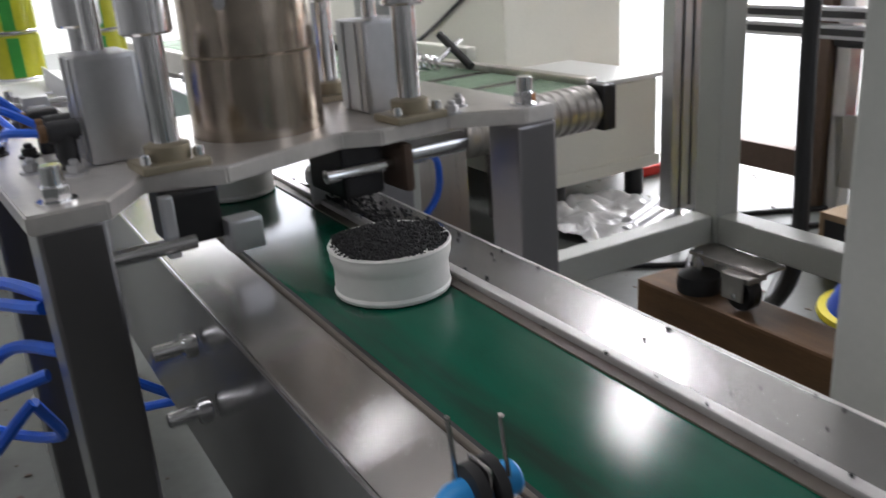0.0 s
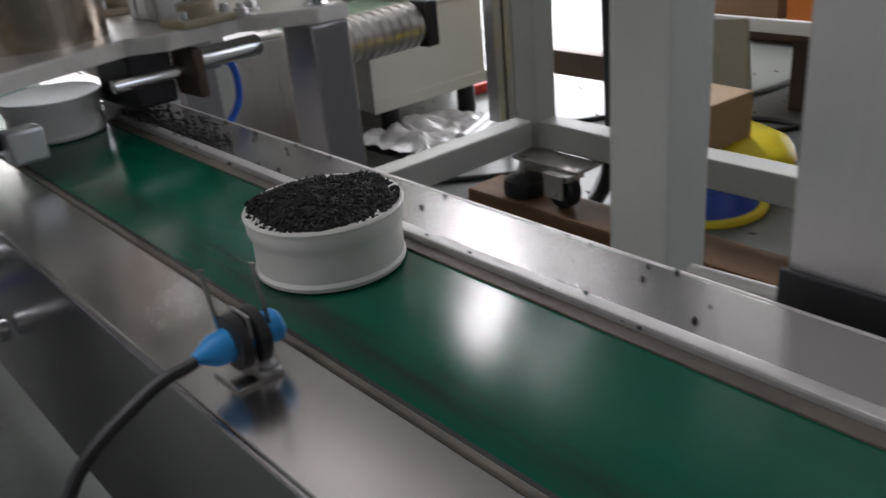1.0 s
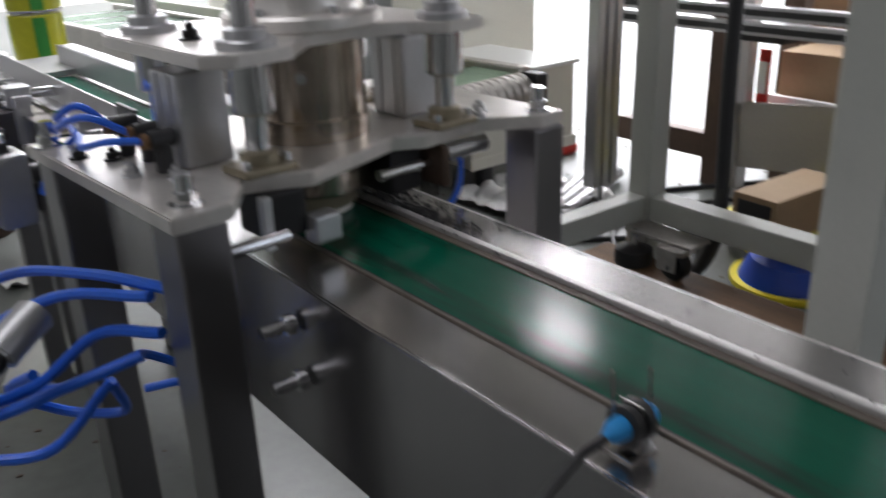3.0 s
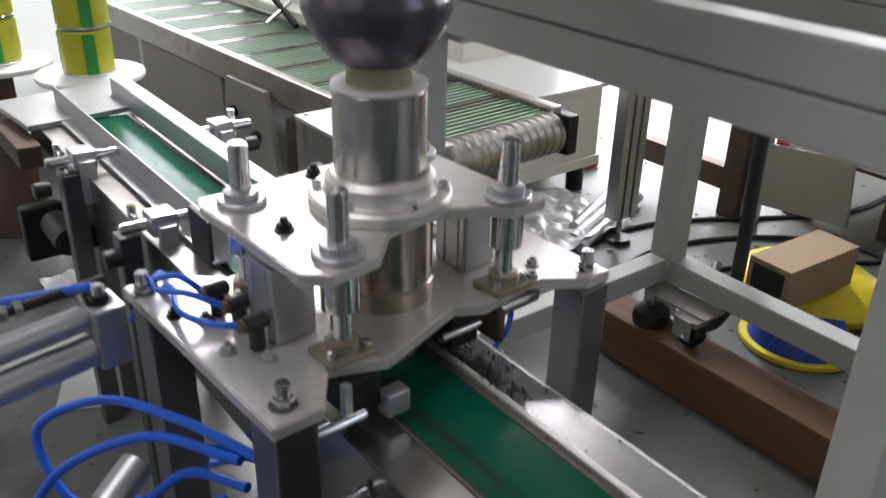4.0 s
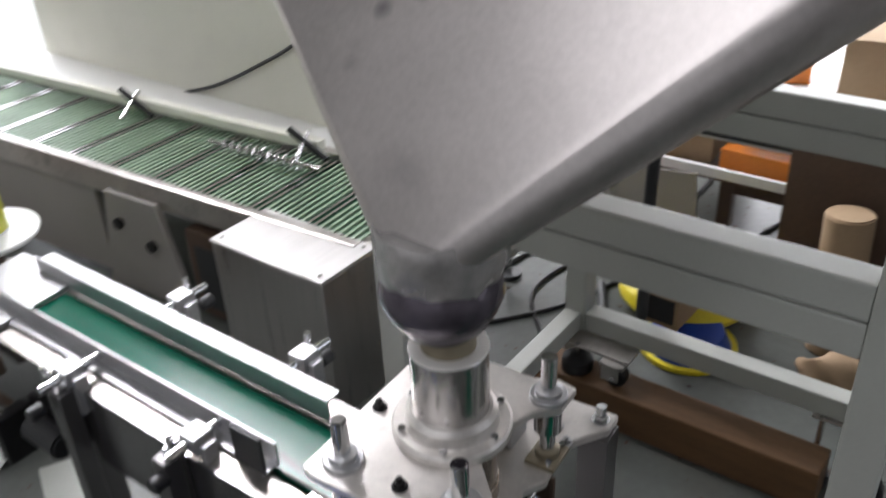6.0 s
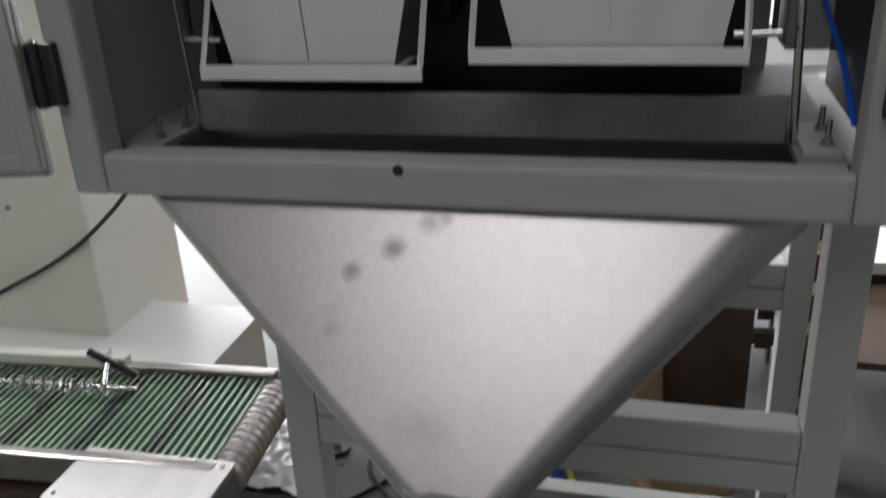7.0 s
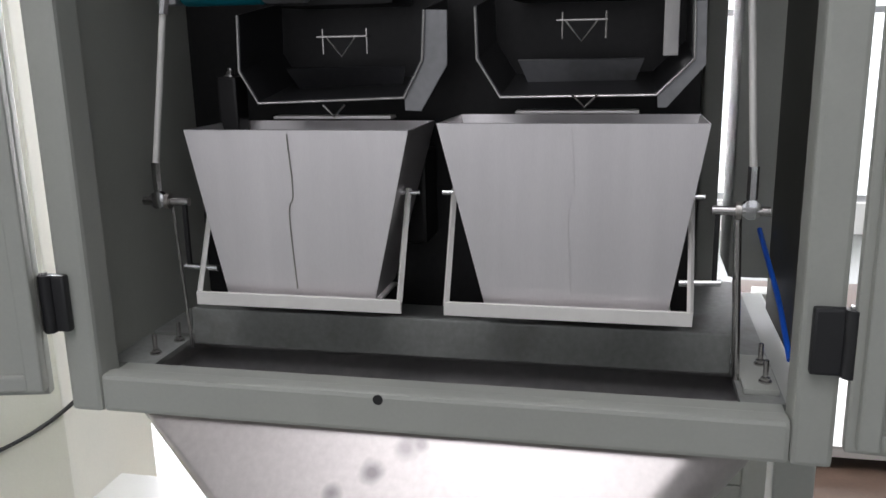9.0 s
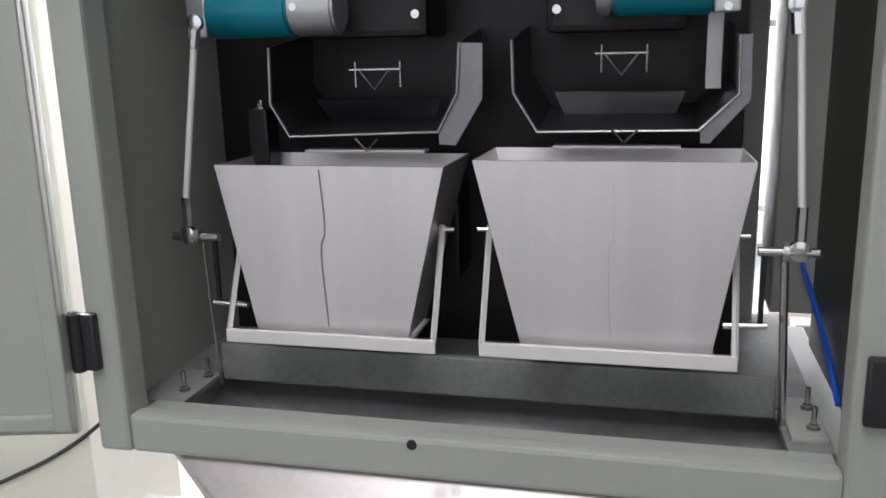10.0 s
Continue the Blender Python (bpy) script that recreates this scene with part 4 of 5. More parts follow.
        q = [((x, yt1, zt), (x, yt0, zt), (x, yb0, zb), (x, yb1, zb)), ((x + 0.16, yt1, zt - 0.004), (x + 0.16, yt0, zt - 0.004), (x + 0.10, yb0, zb), (x + 0.10, yb1, zb))]
        f = [b.verts.new(v) for v in q[0]]
        k = [b.verts.new(v) for v in q[1]]
        faces = [b.faces.new(f)]
        faces += [b.faces.new(k[::-1]), b.faces.new((f[0], f[3], k[3], k[0])), b.faces.new((f[1], k[1], k[2], f[2]))]
        bmesh.ops.recalc_face_normals(b, faces=faces)
        bmesh.ops.solidify(b, geom=faces, thickness=0.002)
        bu = part("bucket", b, BUCKET, t, "satin steel weigh bucket", smooth=False)
        ym = (yb0 * 0.53 + yb1 * 0.47)
        seam = 0.0009 if yt0 > 0 else 0.00025
        part("weld_seam", hose(bmesh.new(), [(x - 0.0008, ym - 0.001, zt - 0.005), (x - 0.0009, ym - 0.005, (zt + zb) / 2 + 0.03), (x - 0.0008, ym + 0.002, (zt + zb) / 2), (x - 0.0008, ym - 0.003, zb + 0.01)], seam, 5), STEEL_DIRTY if yt0 > 0 else BUCKET, bu)
        part("flap_bar", B(0.322, 0.328, bar1, bar0, zb - 0.011, zb + 0.007, 0.001), BAR, bu, "bright steel flap bar")
        part("flap", B(x - 0.014, x + 0.10, yb1 - 0.004, yb0 + 0.004, zb - 0.008, zb - 0.005, 0.001), STEEL_SATIN, bu)
        for y, s in ((bar1 + 0.003, 1), (bar0 - 0.003, -1)):
            part("flap_arm", hose(bmesh.new(), [(0.326, y, zb + 0.004), (0.393, y, zb + 0.143)], 0.0040, 4, 1), BAR, bu)
            part("pivot_pin", C((0.392, y - 0.016, zb + 0.138), (0.392, y + 0.016, zb + 0.138), 0.0035, seg=12), CHROME, bu)
        return bu
    bucket(0.343, 0.031, 0.297, 0.083, 1.501, 1.275, 0.348, 0.332, 0.041)
    shaken = bucket(-0.006, -0.339, -0.065, -0.299, 1.510, 1.276, 0.348, -0.016, -0.327)

    def pan(prof, x, flange, low_vee, bridge):
        """A folded trough seen end-on, with its flange, clips and bridge."""
        b = bmesh.new()
        lo = [b.verts.new((x, a, c)) for a, c in prof]
        hi = [b.verts.new((x + 0.16, a, c + 0.02)) for a, c in prof]
        fs = [b.faces.new((lo[i], lo[i + 1], hi[i + 1], hi[i])) for i in range(len(prof) - 1)]
        bmesh.ops.recalc_face_normals(b, faces=fs)
        bmesh.ops.solidify(b, geom=fs, thickness=0.0025)
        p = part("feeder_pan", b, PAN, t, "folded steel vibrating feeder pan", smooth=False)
        part("pan_edge", hose(bmesh.new(), [(x - 0.001, a, c) for a, c in prof], 0.0014, 6, 1), STEEL_SATIN, p, "bright cut edge of the pan")
        turn = Matrix(((0, 0, 1, 0), (1, 0, 0, 0), (0, 1, 0, 0), (0, 0, 0, 1)))
        part("pan_flange", prism(bmesh.new(), flange, x + 0.003, x + 0.007, 0.0, turn), PAN_RIM, p, "grey folded flange")
        y, z = low_vee
        part("vee_clip", hose(bmesh.new(), [(x - 0.002, y + 0.016, z + 0.016), (x - 0.002, y, z), (x - 0.002, y - 0.016, z + 0.016)], 0.0016, 6, 1), STEEL, p)
        a0, a1, zb = bridge
        ym = (a0 + a1) / 2
        part("pan_bridge", B(x + 0.01, x + 0.03, a1, a0, zb, zb + 0.003, 0.001), STEEL, p)
        part("vee_clip", hose(bmesh.new(), [(x + 0.008, ym + 0.020, zb), (x + 0.008, ym, zb - 0.025), (x + 0.008, ym - 0.020, zb)], 0.0014, 6, 1), STEEL, p)
        for yy in (a0 - 0.008, a1 + 0.002):
            part("bridge_pin", C((x + 0.015, yy, zb - 0.022), (x + 0.015, yy, zb + 0.012), 0.0014, seg=8), STEEL, p)
        part("pan_lip", B(x + 0.002, x + 0.03, prof[3][0] + 0.02, prof[2][0] - 0.02, prof[2][1] - 0.022, prof[2][1] - 0.018, 0.001), STEEL_SATIN, p)
        trough = bmesh.new()
        prism(trough, [(prof[2][0] - 0.03, 0.0), (prof[3][0] + 0.03, 0.0), (prof[3][0] + 0.015, 0.05), (prof[2][0] - 0.015, 0.05)], 0, 0.003, 0.0, Matrix.Translation((x + 0.10, 0, prof[2][1] + 0.004)) @ Matrix.Rotation(radians(-35), 4, "Y") @ turn)
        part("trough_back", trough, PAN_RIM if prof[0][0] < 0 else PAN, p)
        return p
    pan([(0.292, 1.650), (0.295, 1.574), (0.269, 1.529), (0.057, 1.536), (0.030, 1.586), (0.026, 1.651)], 0.432,
        [(0.057, 1.536), (0.030, 1.586), (0.026, 1.651), (-0.004, 1.650), (-0.003, 1.579), (0.034, 1.518), (0.056, 1.519)], (0.157, 1.511), (0.182, 0.109, 1.617))
    pan([(-0.042, 1.653), (-0.044, 1.586), (-0.075, 1.536), (-0.276, 1.538), (-0.322, 1.583), (-0.320, 1.653)], 0.432,
        [(-0.278, 1.538), (-0.322, 1.583), (-0.320, 1.653), (-0.334, 1.653), (-0.336, 1.575), (-0.290, 1.522), (-0.279, 1.522)], (-0.186, 1.523), (-0.147, -0.213, 1.632))
    part("chute_strip", B(0.50, 0.505, -0.305, -0.285, 1.585, 1.70, 0.001), STEEL_SATIN, t, "pale upright strip beside the pan")
    for y0, y1, z, s in ((0.365, 0.249, 1.699, 1), (-0.169, -0.286, 1.713, -1)):
        motor = part("gear_motor", C((0.43, y0, z), (0.43, y1, z), 0.036, seg=32, bev=0.003), TEAL, t, "teal gear motor")
        f0, f1, g0, g1 = (y1, y1 - 0.064, y0, y0 + 0.028) if s > 0 else (y0, y0 + 0.02, y1 - 0.03, y1)
        part("motor_face", C((0.43, f0, z), (0.43, f1, z), 0.035, seg=32, bev=0.004), ALU, motor)
        part("motor_mount", B(0.40, 0.46, g0, g1, z - 0.034, z + 0.06, 0.003), ALU, motor)
        part("motor_screw", C((0.398, f0 - s * 0.012, z + 0.002), (0.393, f0 - s * 0.012, z + 0.002), 0.005, seg=12), CHROME, motor)
        part("mount_screw", C((0.40, (g0 + g1) / 2, z - 0.028), (0.392, (g0 + g1) / 2, z - 0.028), 0.005, seg=10), CHROME, motor)
    for y, yt, x, zt, zb in ((0.389, 0.351, 0.347, 1.685, 1.397), (-0.390, -0.369, 0.349, 1.75, 1.400)):
        link = part("link_rod", C((x, yt, zt), (x, y, zb + 0.05), 0.0045, seg=14), BAR, t, "slender steel link rod")
        e = C((x, y, zb + 0.06), (x, y, zb + 0.02), 0.0065, seg=6)
        lathe(e, [(0.006, -0.006), (0.012, -0.005), (0.012, 0.005), (0.006, 0.006)], (x, y, zb + 0.008), 24, "X")
        part("rod_end", e, CHROME, link)
        top = C((x, yt + (y - yt) * 0.12, 1.652), (x, yt, 1.675), 0.0065, seg=6)
        lathe(top, [(0.005, -0.005), (0.010, -0.004), (0.010, 0.004), (0.005, 0.005)], (x, yt, 1.684), 20, "X")
        part("rod_end", top, CHROME, link)
        s = -1 if y > 0 else 1
        part("crank_pin", C((x, y - s * 0.022, zb + 0.006), (x, y + s * 0.045, zb + 0.006), 0.006, seg=14), STEEL, link)
        part("pin_washer", C((x, y + s * 0.012, zb + 0.006), (x, y + s * 0.018, zb + 0.006), 0.011, seg=16), STEEL_DIRTY, link)
        part("tie_rod", C((x + 0.01, y + s * (0.024 if y > 0 else 0.004), zf), (x + 0.01, y + s * 0.014, zb), 0.0024 if y > 0 else 0.005, seg=10), STEEL, t)
        part("crank_arm", B(x - 0.003, x + 0.003, y + s * 0.035, y + s * 0.041, zb - 0.085, zb + 0.005, 0.001), DARK, t)
        part("arm_pin", C((x, y + s * 0.03, zb - 0.085), (x, y + s * 0.080, zb - 0.087), 0.0045, seg=12), CHROME, t)
    part("foot_pad", B(0.31, 0.43, -0.432, -0.390, zf, zf + 0.008, 0.002), PAINT, t)
    for x, y in ((0.325, 0.405), (0.38, 0.398), (0.335, -0.418), (0.395, -0.42)):
        part("stud", hexnut(bmesh.new(), x, y, zf if y > 0 else zf + 0.008, 0.006, 0.005, 0.022), STEEL, t)
    part("air_hose", hose(bmesh.new(), [(0.70, -0.445, 1.33), (0.60, -0.45, 1.29), (0.50, -0.455, 1.25), (0.40, -0.457, 1.20)], 0.004), BLUE, t, "blue air hose")
    part("load_cell", B(0.46, 0.50, 0.315, 0.345, 1.45, 1.565, 0.004), DARK, t)
    part("cell_screw", hexnut(bmesh.new(), 0.478, 0.33, 1.565, 0.007, 0.006, 0.004), STEEL, t)
    for y in (0.17, -0.17):
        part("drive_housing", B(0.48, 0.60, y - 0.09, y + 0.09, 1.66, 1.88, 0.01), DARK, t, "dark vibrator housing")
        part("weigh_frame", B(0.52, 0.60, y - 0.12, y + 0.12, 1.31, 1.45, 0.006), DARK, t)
        for dy in (-0.075, 0.075):
            part("housing_screw", C((0.48, y + dy, 1.69), (0.473, y + dy, 1.69), 0.006, seg=10), CHROME, t)
    return shaken


BUCKET = mat("bucket_steel", (0.82, 0.79, 0.80), 0.40, 0.88, 0.06, 2.2, 120, 0.04, (1, 12, 1), dirt=0.05)
settling_bucket = cabinet()


# ---------------------------------------------------------------- the next machine: green bar conveyor
def bar_conveyor():
    t = thing("bar_conveyor", "long stainless conveyor with green cross bars and a ribbed end roller", "conveyor", (0.8, 1.5, 0))
    x0, x1, y0, y1, z = 0.665, 1.005, 0.60, 2.9, 0.365
    part("side_beam", B(x0 - 0.03, x0, y0 + 0.03, y1, z - 0.06, z + 0.015, 0.006), STEEL_DIRTY, t)
    part("side_beam", B(x1, x1 + 0.03, y0 + 0.03, y1, z - 0.06, z + 0.015, 0.006), STEEL_DIRTY, t)
    part("far_guide", B(x1 - 0.04, x1 - 0.01, y0 + 0.4, y1, z + 0.03, z + 0.06, 0.004), CREAM, t)
    part("bed", B(x0, x1, y0 + 0.06, y1, z - 0.03, z - 0.02), DARKGREEN, t, "dark green belt under the bars")
    n = 110
    for i in range(n):
        y = y0 + 0.05 + i * 0.0195
        part("cross_bar", B(x0 + 0.004, x1 - 0.004, y, y + 0.008, z - 0.006, z + 0.001), PALEGREEN if i % 9 < 7 else STEEL, t, smooth=False)
    r = bmesh.new()
    lathe(r, [(0.03, x0 - 0.0)] + [q for k in range(14) for q in ((0.044, x0 + 0.004 + k * 0.0245), (0.048, x0 + 0.008 + k * 0.0245), (0.048, x0 + 0.018 + k * 0.0245), (0.044, x0 + 0.022 + k * 0.0245))] + [(0.03, x1)], (0, y0 + 0.03, z - 0.045), 28, "X")
    part("end_roller", r, STEEL_DIRTY, t, "ribbed steel end roller")
    part("bearing_block", B(x1, x1 + 0.035, y0 - 0.02, y0 + 0.07, z - 0.09, z + 0.005, 0.006), DARK, t)
    for yy in (0.95, 2.1):
        for x in (x0 - 0.02, x1 - 0.01):
            part("leg", B(x, x + 0.035, yy, yy + 0.035, 0, z - 0.06, 0.002), STEEL, t)
    sh = bmesh.new()
    prism(sh, [(1.20, 0.02), (1.54, 0.02), (1.47, 0.33), (1.27, 0.33)], x0 - 0.050, x0 - 0.032, 0.001, Matrix(((0, 0, 1, 0), (1, 0, 0, 0), (0, 1, 0, 0), (0, 0, 0, 1))))
    part("gusset", sh, SHEET, t, "grey-brown tapered side plate")
    part("under_panel", B(x0 - 0.02, x0 - 0.008, 1.56, 2.85, 0.03, z - 0.065, 0.003), SHEET, t, "grey-brown panel under the conveyor")
    part("gear_box", B(x0 - 0.045, x0 + 0.02, 0.98, 1.18, 0.03, z - 0.08, 0.006), BROWN, t, "brown gear box under the conveyor")
    # black plate on the solid box, painting the shade in its opening
    part("gear_box_mouth", B(x0 - 0.049, x0 - 0.0455, 1.00, 1.15, 0.06, z - 0.12, 0.001), BLACK, t)
    for yy, zz in ((1.43, 0.24), (1.31, 0.20)):
        part("gusset_bolt", C((x0 - 0.05, yy, zz), (x0 - 0.066, yy, zz), 0.016, seg=16, bev=0.002), DARK, t)
    for yy in (1.70, 1.02):
        part("cross_clamp", C((x1 - 0.13, yy - 0.01, z + 0.03), (x1 - 0.02, yy + 0.03, z + 0.075), 0.007, seg=14), CHROME, t)
        part("cross_clamp", C((x1 - 0.06, yy + 0.06, z + 0.09), (x1 - 0.05, yy - 0.05, z + 0.02), 0.010, seg=14), DARK, t)
    sp = bmesh.new()
    pts = [(x1 - 0.13 + 0.016 * math.cos(k * 0.7), 1.26 - k * 0.0030, z + 0.035 + 0.016 * math.sin(k * 0.7)) for k in range(90)]
    hose(sp, pts, 0.0035, 6, 1)
    part("spring", sp, CHROME, t, "coiled steel spring")
    turn = Matrix.Translation((0.665, 0.6, 0)) @ Matrix.Rotation(radians(3.6), 4, "Z") @ Matrix.Translation((-0.665, -0.6, 0))
    part("spring_rod", C((x1 - 0.13, 1.32, z + 0.035), (x1 - 0.13, 0.92, z + 0.035), 0.006, seg=12), STEEL, t)
    for o in t.children:
        o.data.transform(Matrix.Translation(-PLACE[t]) @ turn @ Matrix.Translation(PLACE[t]))
    return t


DARKGREEN = mat("dark_green_bed", (0.03, 0.15, 0.08), 0.5, 0.0, 0.2, 8, 80, 0.05)
PALEGREEN = mat("pale_green_bars", (0.34, 0.46, 0.33), 0.4, 0.1, 0.2, 8, 80, 0.05)
bar_conveyor()

cover = thing("motor_cover_box", "plain satin stainless sheet box beside the conveyor", "machine cover", (0.575, 0.74, 0))
# body steel darker than the lid: shaded sides and lit top in the colours
part("body", B(0.489, 0.662, 0.592, 0.936, 0.0, 0.366, 0.003), COVER, cover)
part("lid", B(0.487, 0.664, 0.59, 0.938, 0.367, 0.376, 0.003), STEEL_SATIN, cover, "folded sheet lid")
for x, y in ((0.505, 0.61), (0.645, 0.61), (0.505, 0.915)):
    part("lid_screw", C((x, y, 0.376), (x, y, 0.379), 0.005, seg=12), CHROME, cover)


def cream_machine():
    t = thing("cream_machine", "two-tier cream painted machine cabinet with a white worktop", "machine", (1.25, 1.6, 0))
    part("lower_body", B(1.06, 1.44, 0.90, 2.8, 0.07, 0.30, 0.006), CREAM, t)
    part("worktop", B(1.05, 1.45, 0.89, 2.8, 0.302, 0.314, 0.003), TABLE, t, "bright white worktop")
    part("upper_body", B(1.22, 1.64, 1.265, 2.8, 0.0, 2.3, 0.006), CREAM, t)
    part("plinth_strip", B(1.055, 1.445, 0.893, 0.899, 0.07, 0.10, 0.002), CREAM, t)
    for x in (1.12, 1.38):
        part("machine_foot", C((x, 0.92, 0), (x, 0.92, 0.07), 0.025, seg=18), BLACK, t)
        part("machine_foot", C((x, 2.6, 0), (x, 2.6, 0.07), 0.025, seg=18), BLACK, t)
    part("power_cable", hose(bmesh.new(), [(1.21, 2.3, 0.22), (1.21, 1.82, 0.34), (1.21, 1.49, 0.488), (1.21, 1.32, 0.585), (1.205, 1.19, 0.685), (1.19, 1.08, 0.79), (1.16, 0.95, 0.95), (1.10, 0.80, 1.25)], 0.006), BLACK, t)
    for y, z in ((1.25, 0.9), (1.4, 1.2), (1.7, 1.0), (1.9, 1.3), (1.3, 0.7)):
        part("body_screw", C((1.22, y + 0.2, z), (1.216, y + 0.2, z), 0.008, seg=12), CHROME, t)


cream_machine()


def stack(x, y, h, tilt):
    t = thing("turntable_stack", "stack of yellow-green printed tins on a pale round turntable", "tins", (x, y, 0), "turntables with tins")
    d = bmesh.new()
    lathe(d, [(0.0, 0.418), (0.118, 0.418), (0.120, 0.421), (0.120, 0.427), (0.118, 0.430), (0.0, 0.430)], (x, y, 0), 48)
    part("disc", d, TABLE, t, "pale round turntable disc")
    part("pedestal", C((x, y, 0), (x, y, 0.418), 0.026, seg=20), BROWN, t)
    part("lower_disc", lathe(bmesh.new(), [(0.0, 0.300), (0.095, 0.300), (0.098, 0.304), (0.095, 0.312), (0.0, 0.312)], (x - 0.02, y + 0.01, 0), 40), SHEET, t, "brownish lower disc")
    part("gear_base", lathe(bmesh.new(), [(0.0, 0.0), (0.075, 0.0), (0.075, 0.16), (0.05, 0.2), (0.05, 0.3), (0.0, 0.3)], (x - 0.02, y + 0.01, 0), 28), BROWN, t)
    for k in range(5):
        z = 0.432 + k * 0.105
        tin = part("tin", lathe(bmesh.new(), [(0.054, 0), (0.056, 0.003), (0.056, 0.097), (0.054, 0.1)], (x + tilt * k, y, z), 32), LIME, t, "yellow-green printed tin")
        part("tin_rim", lathe(bmesh.new(), [(0.055, -0.0015), (0.0575, 0), (0.0575, 0.004), (0.055, 0.006)], (x + tilt * k, y, z - 0.0005), 32), CHROME, tin)
        for a in (150, 262, 20):
            s = bmesh.new()
            ca, sa = math.cos(radians(a)), math.sin(radians(a))
            box(s, 0.0540, 0.0567, -0.013, 0.013, z + 0.006, z + 0.094, 0.0, Matrix.Translation((x + tilt * k, y, 0)) @ Matrix.Rotation(radians(a), 4, "Z"))
            part("printed_stripe", s, LEAF, tin)
    return t


stack(0.172, 1.315, 5, 0.002)
stack(0.020, 1.52, 5, -0.001)


# ---------------------------------------------------------------- things on the floor
def reel(x, y, z, tilt):
    t = thing("film_reel", "reel of deep blue film with a yellow rim", "reel", (x, y, z))
    m = Matrix.Rotation(radians(tilt), 4, "Y")
    a = lathe(bmesh.new(), [(0.02, 0.0), (0.12, 0.0), (0.122, 0.004), (0.12, 0.012), (0.02, 0.012)], (0, 0, 0), 40)
    part("rim", a, YELLOW, t, "yellow rim")
    b = lathe(bmesh.new(), [(0.02, 0.012), (0.105, 0.012), (0.085, 0.055), (0.02, 0.055)], (0, 0, 0), 40)
    part("winding", b, DEEPBLUE, t)
    for o in t.children:
        o.data.transform(Matrix.Translation(PLACE[t]))
    t.rotation_euler = (0, radians(tilt), 0)


reel(1.18, 0.05, 0.0, 0)


def timber():
    t = thing("timber_block", "heavy brown weathered timber beam on the floor", "timber", (0.84, -0.04, 0))
    bm = B(0.803, 0.890, -0.36, 0.283, 0.0, 0.100, 0.006)
    part("beam", bm, WOOD, t)


timber()


def carton(name, label, x, y, z, w, d, h, rz, material, hole=True):
    t = thing(name, label, "box", (x, y, z))
    b = B(x - w / 2, x + w / 2, y - d / 2, y + d / 2, z, z + h, 0.002)
    part("shell", b, material, t)
    if hole:
        # box is solid; a black plate paints the shade of its open end
        part("open_end", B(x - w / 2 - 0.001, x - w / 2 + 0.004, y - d / 2 + 0.012, y + d / 2 - 0.012, z + 0.012, z + h - 0.012), BLACK, t, "black plate for the shade inside the open end")
    t.rotation_euler = (0, 0, radians(rz))
    return t


carton("carton", "open cardboard carton lying on a yellow sheet", 1.205, 0.090, 0.100, 0.23, 0.098, 0.090, -3, CARD)
bag = bmesh.new()
bmesh.ops.create_uvsphere(bag, u_segments=28, v_segments=14, radius=1, matrix=Matrix.Translation((1.33, 0.13, 0.05)) @ Matrix.Diagonal((0.15, 0.17, 0.055, 1)))
for v in bag.verts:
    v.co.z = max(0.001, v.co.z + 0.012 * noise.noise(v.co * 14))
single("yellow_bag", bag, YELLOW, "crumpled yellow plastic bag under the carton", "bag")
fb = bmesh.new()
bmesh.ops.create_grid(fb, x_segments=40, y_segments=40, size=0.15, matrix=Matrix.Translation((1.15, 0.76, 0.0)))
for v in fb.verts:
    v.co.z = 0.008 + 0.035 * abs(noise.noise(v.co * 5)) + 0.03 * abs(noise.noise(v.co * 16)) + 0.008 * abs(noise.noise(v.co * 45))
    v.co += 0.03 * Vector((noise.noise(v.co * 9), noise.noise(v.co * 9 + Vector((5, 0, 0))), 0))
bmesh.ops.solidify(fb, geom=fb.faces[:], thickness=0.0015)
single("film_sheet", fb, FILM, "crumpled clear plastic film on the floor", "plastic film")

cf = bmesh.new()
bmesh.ops.create_icosphere(cf, subdivisions=4, radius=0.022, matrix=Matrix.Translation((0.132, -0.035, ZB + 0.016)) @ Matrix.Diagonal((0.9, 1.9, 0.7, 1)))
for v in cf.verts:
    v.co += 0.010 * noise.noise_vector(v.co * 60)
    v.co.z = max(v.co.z, ZB + 0.003)
single("crumpled_film", cf, WHITE, "crumpled white film on the steel rail", "plastic film")

for i, pts in enumerate(([(0.95, 0.55, 0.006), (1.15, 0.40, 0.006), (1.40, 0.30, 0.006), (1.75, 0.10, 0.006), (2.2, 0.0, 0.006)],
                         [(1.0, 0.36, 0.006), (1.2, 0.50, 0.006), (1.5, 0.42, 0.006), (1.7, 0.2, 0.006), (1.6, -0.1, 0.006), (1.9, -0.4, 0.006)],
                         [(1.1, 0.62, 0.006), (1.4, 0.6, 0.006), (1.9, 0.35, 0.006), (2.4, 0.4, 0.006)],
                         [(1.3, 0.14, 0.006), (1.45, 0.22, 0.006), (1.55, 0.12, 0.006), (1.45, 0.0, 0.006), (1.6, -0.2, 0.006), (2.0, -0.3, 0.006)],
                         [(0.55, 0.12, 0.006), (0.62, 0.35, 0.006), (0.75, 0.60, 0.006)])):
    single("floor_cable", hose(bmesh.new(), pts, 0.006), BLACK, "black power cable lying on the floor", "cable", "cables on the floor")
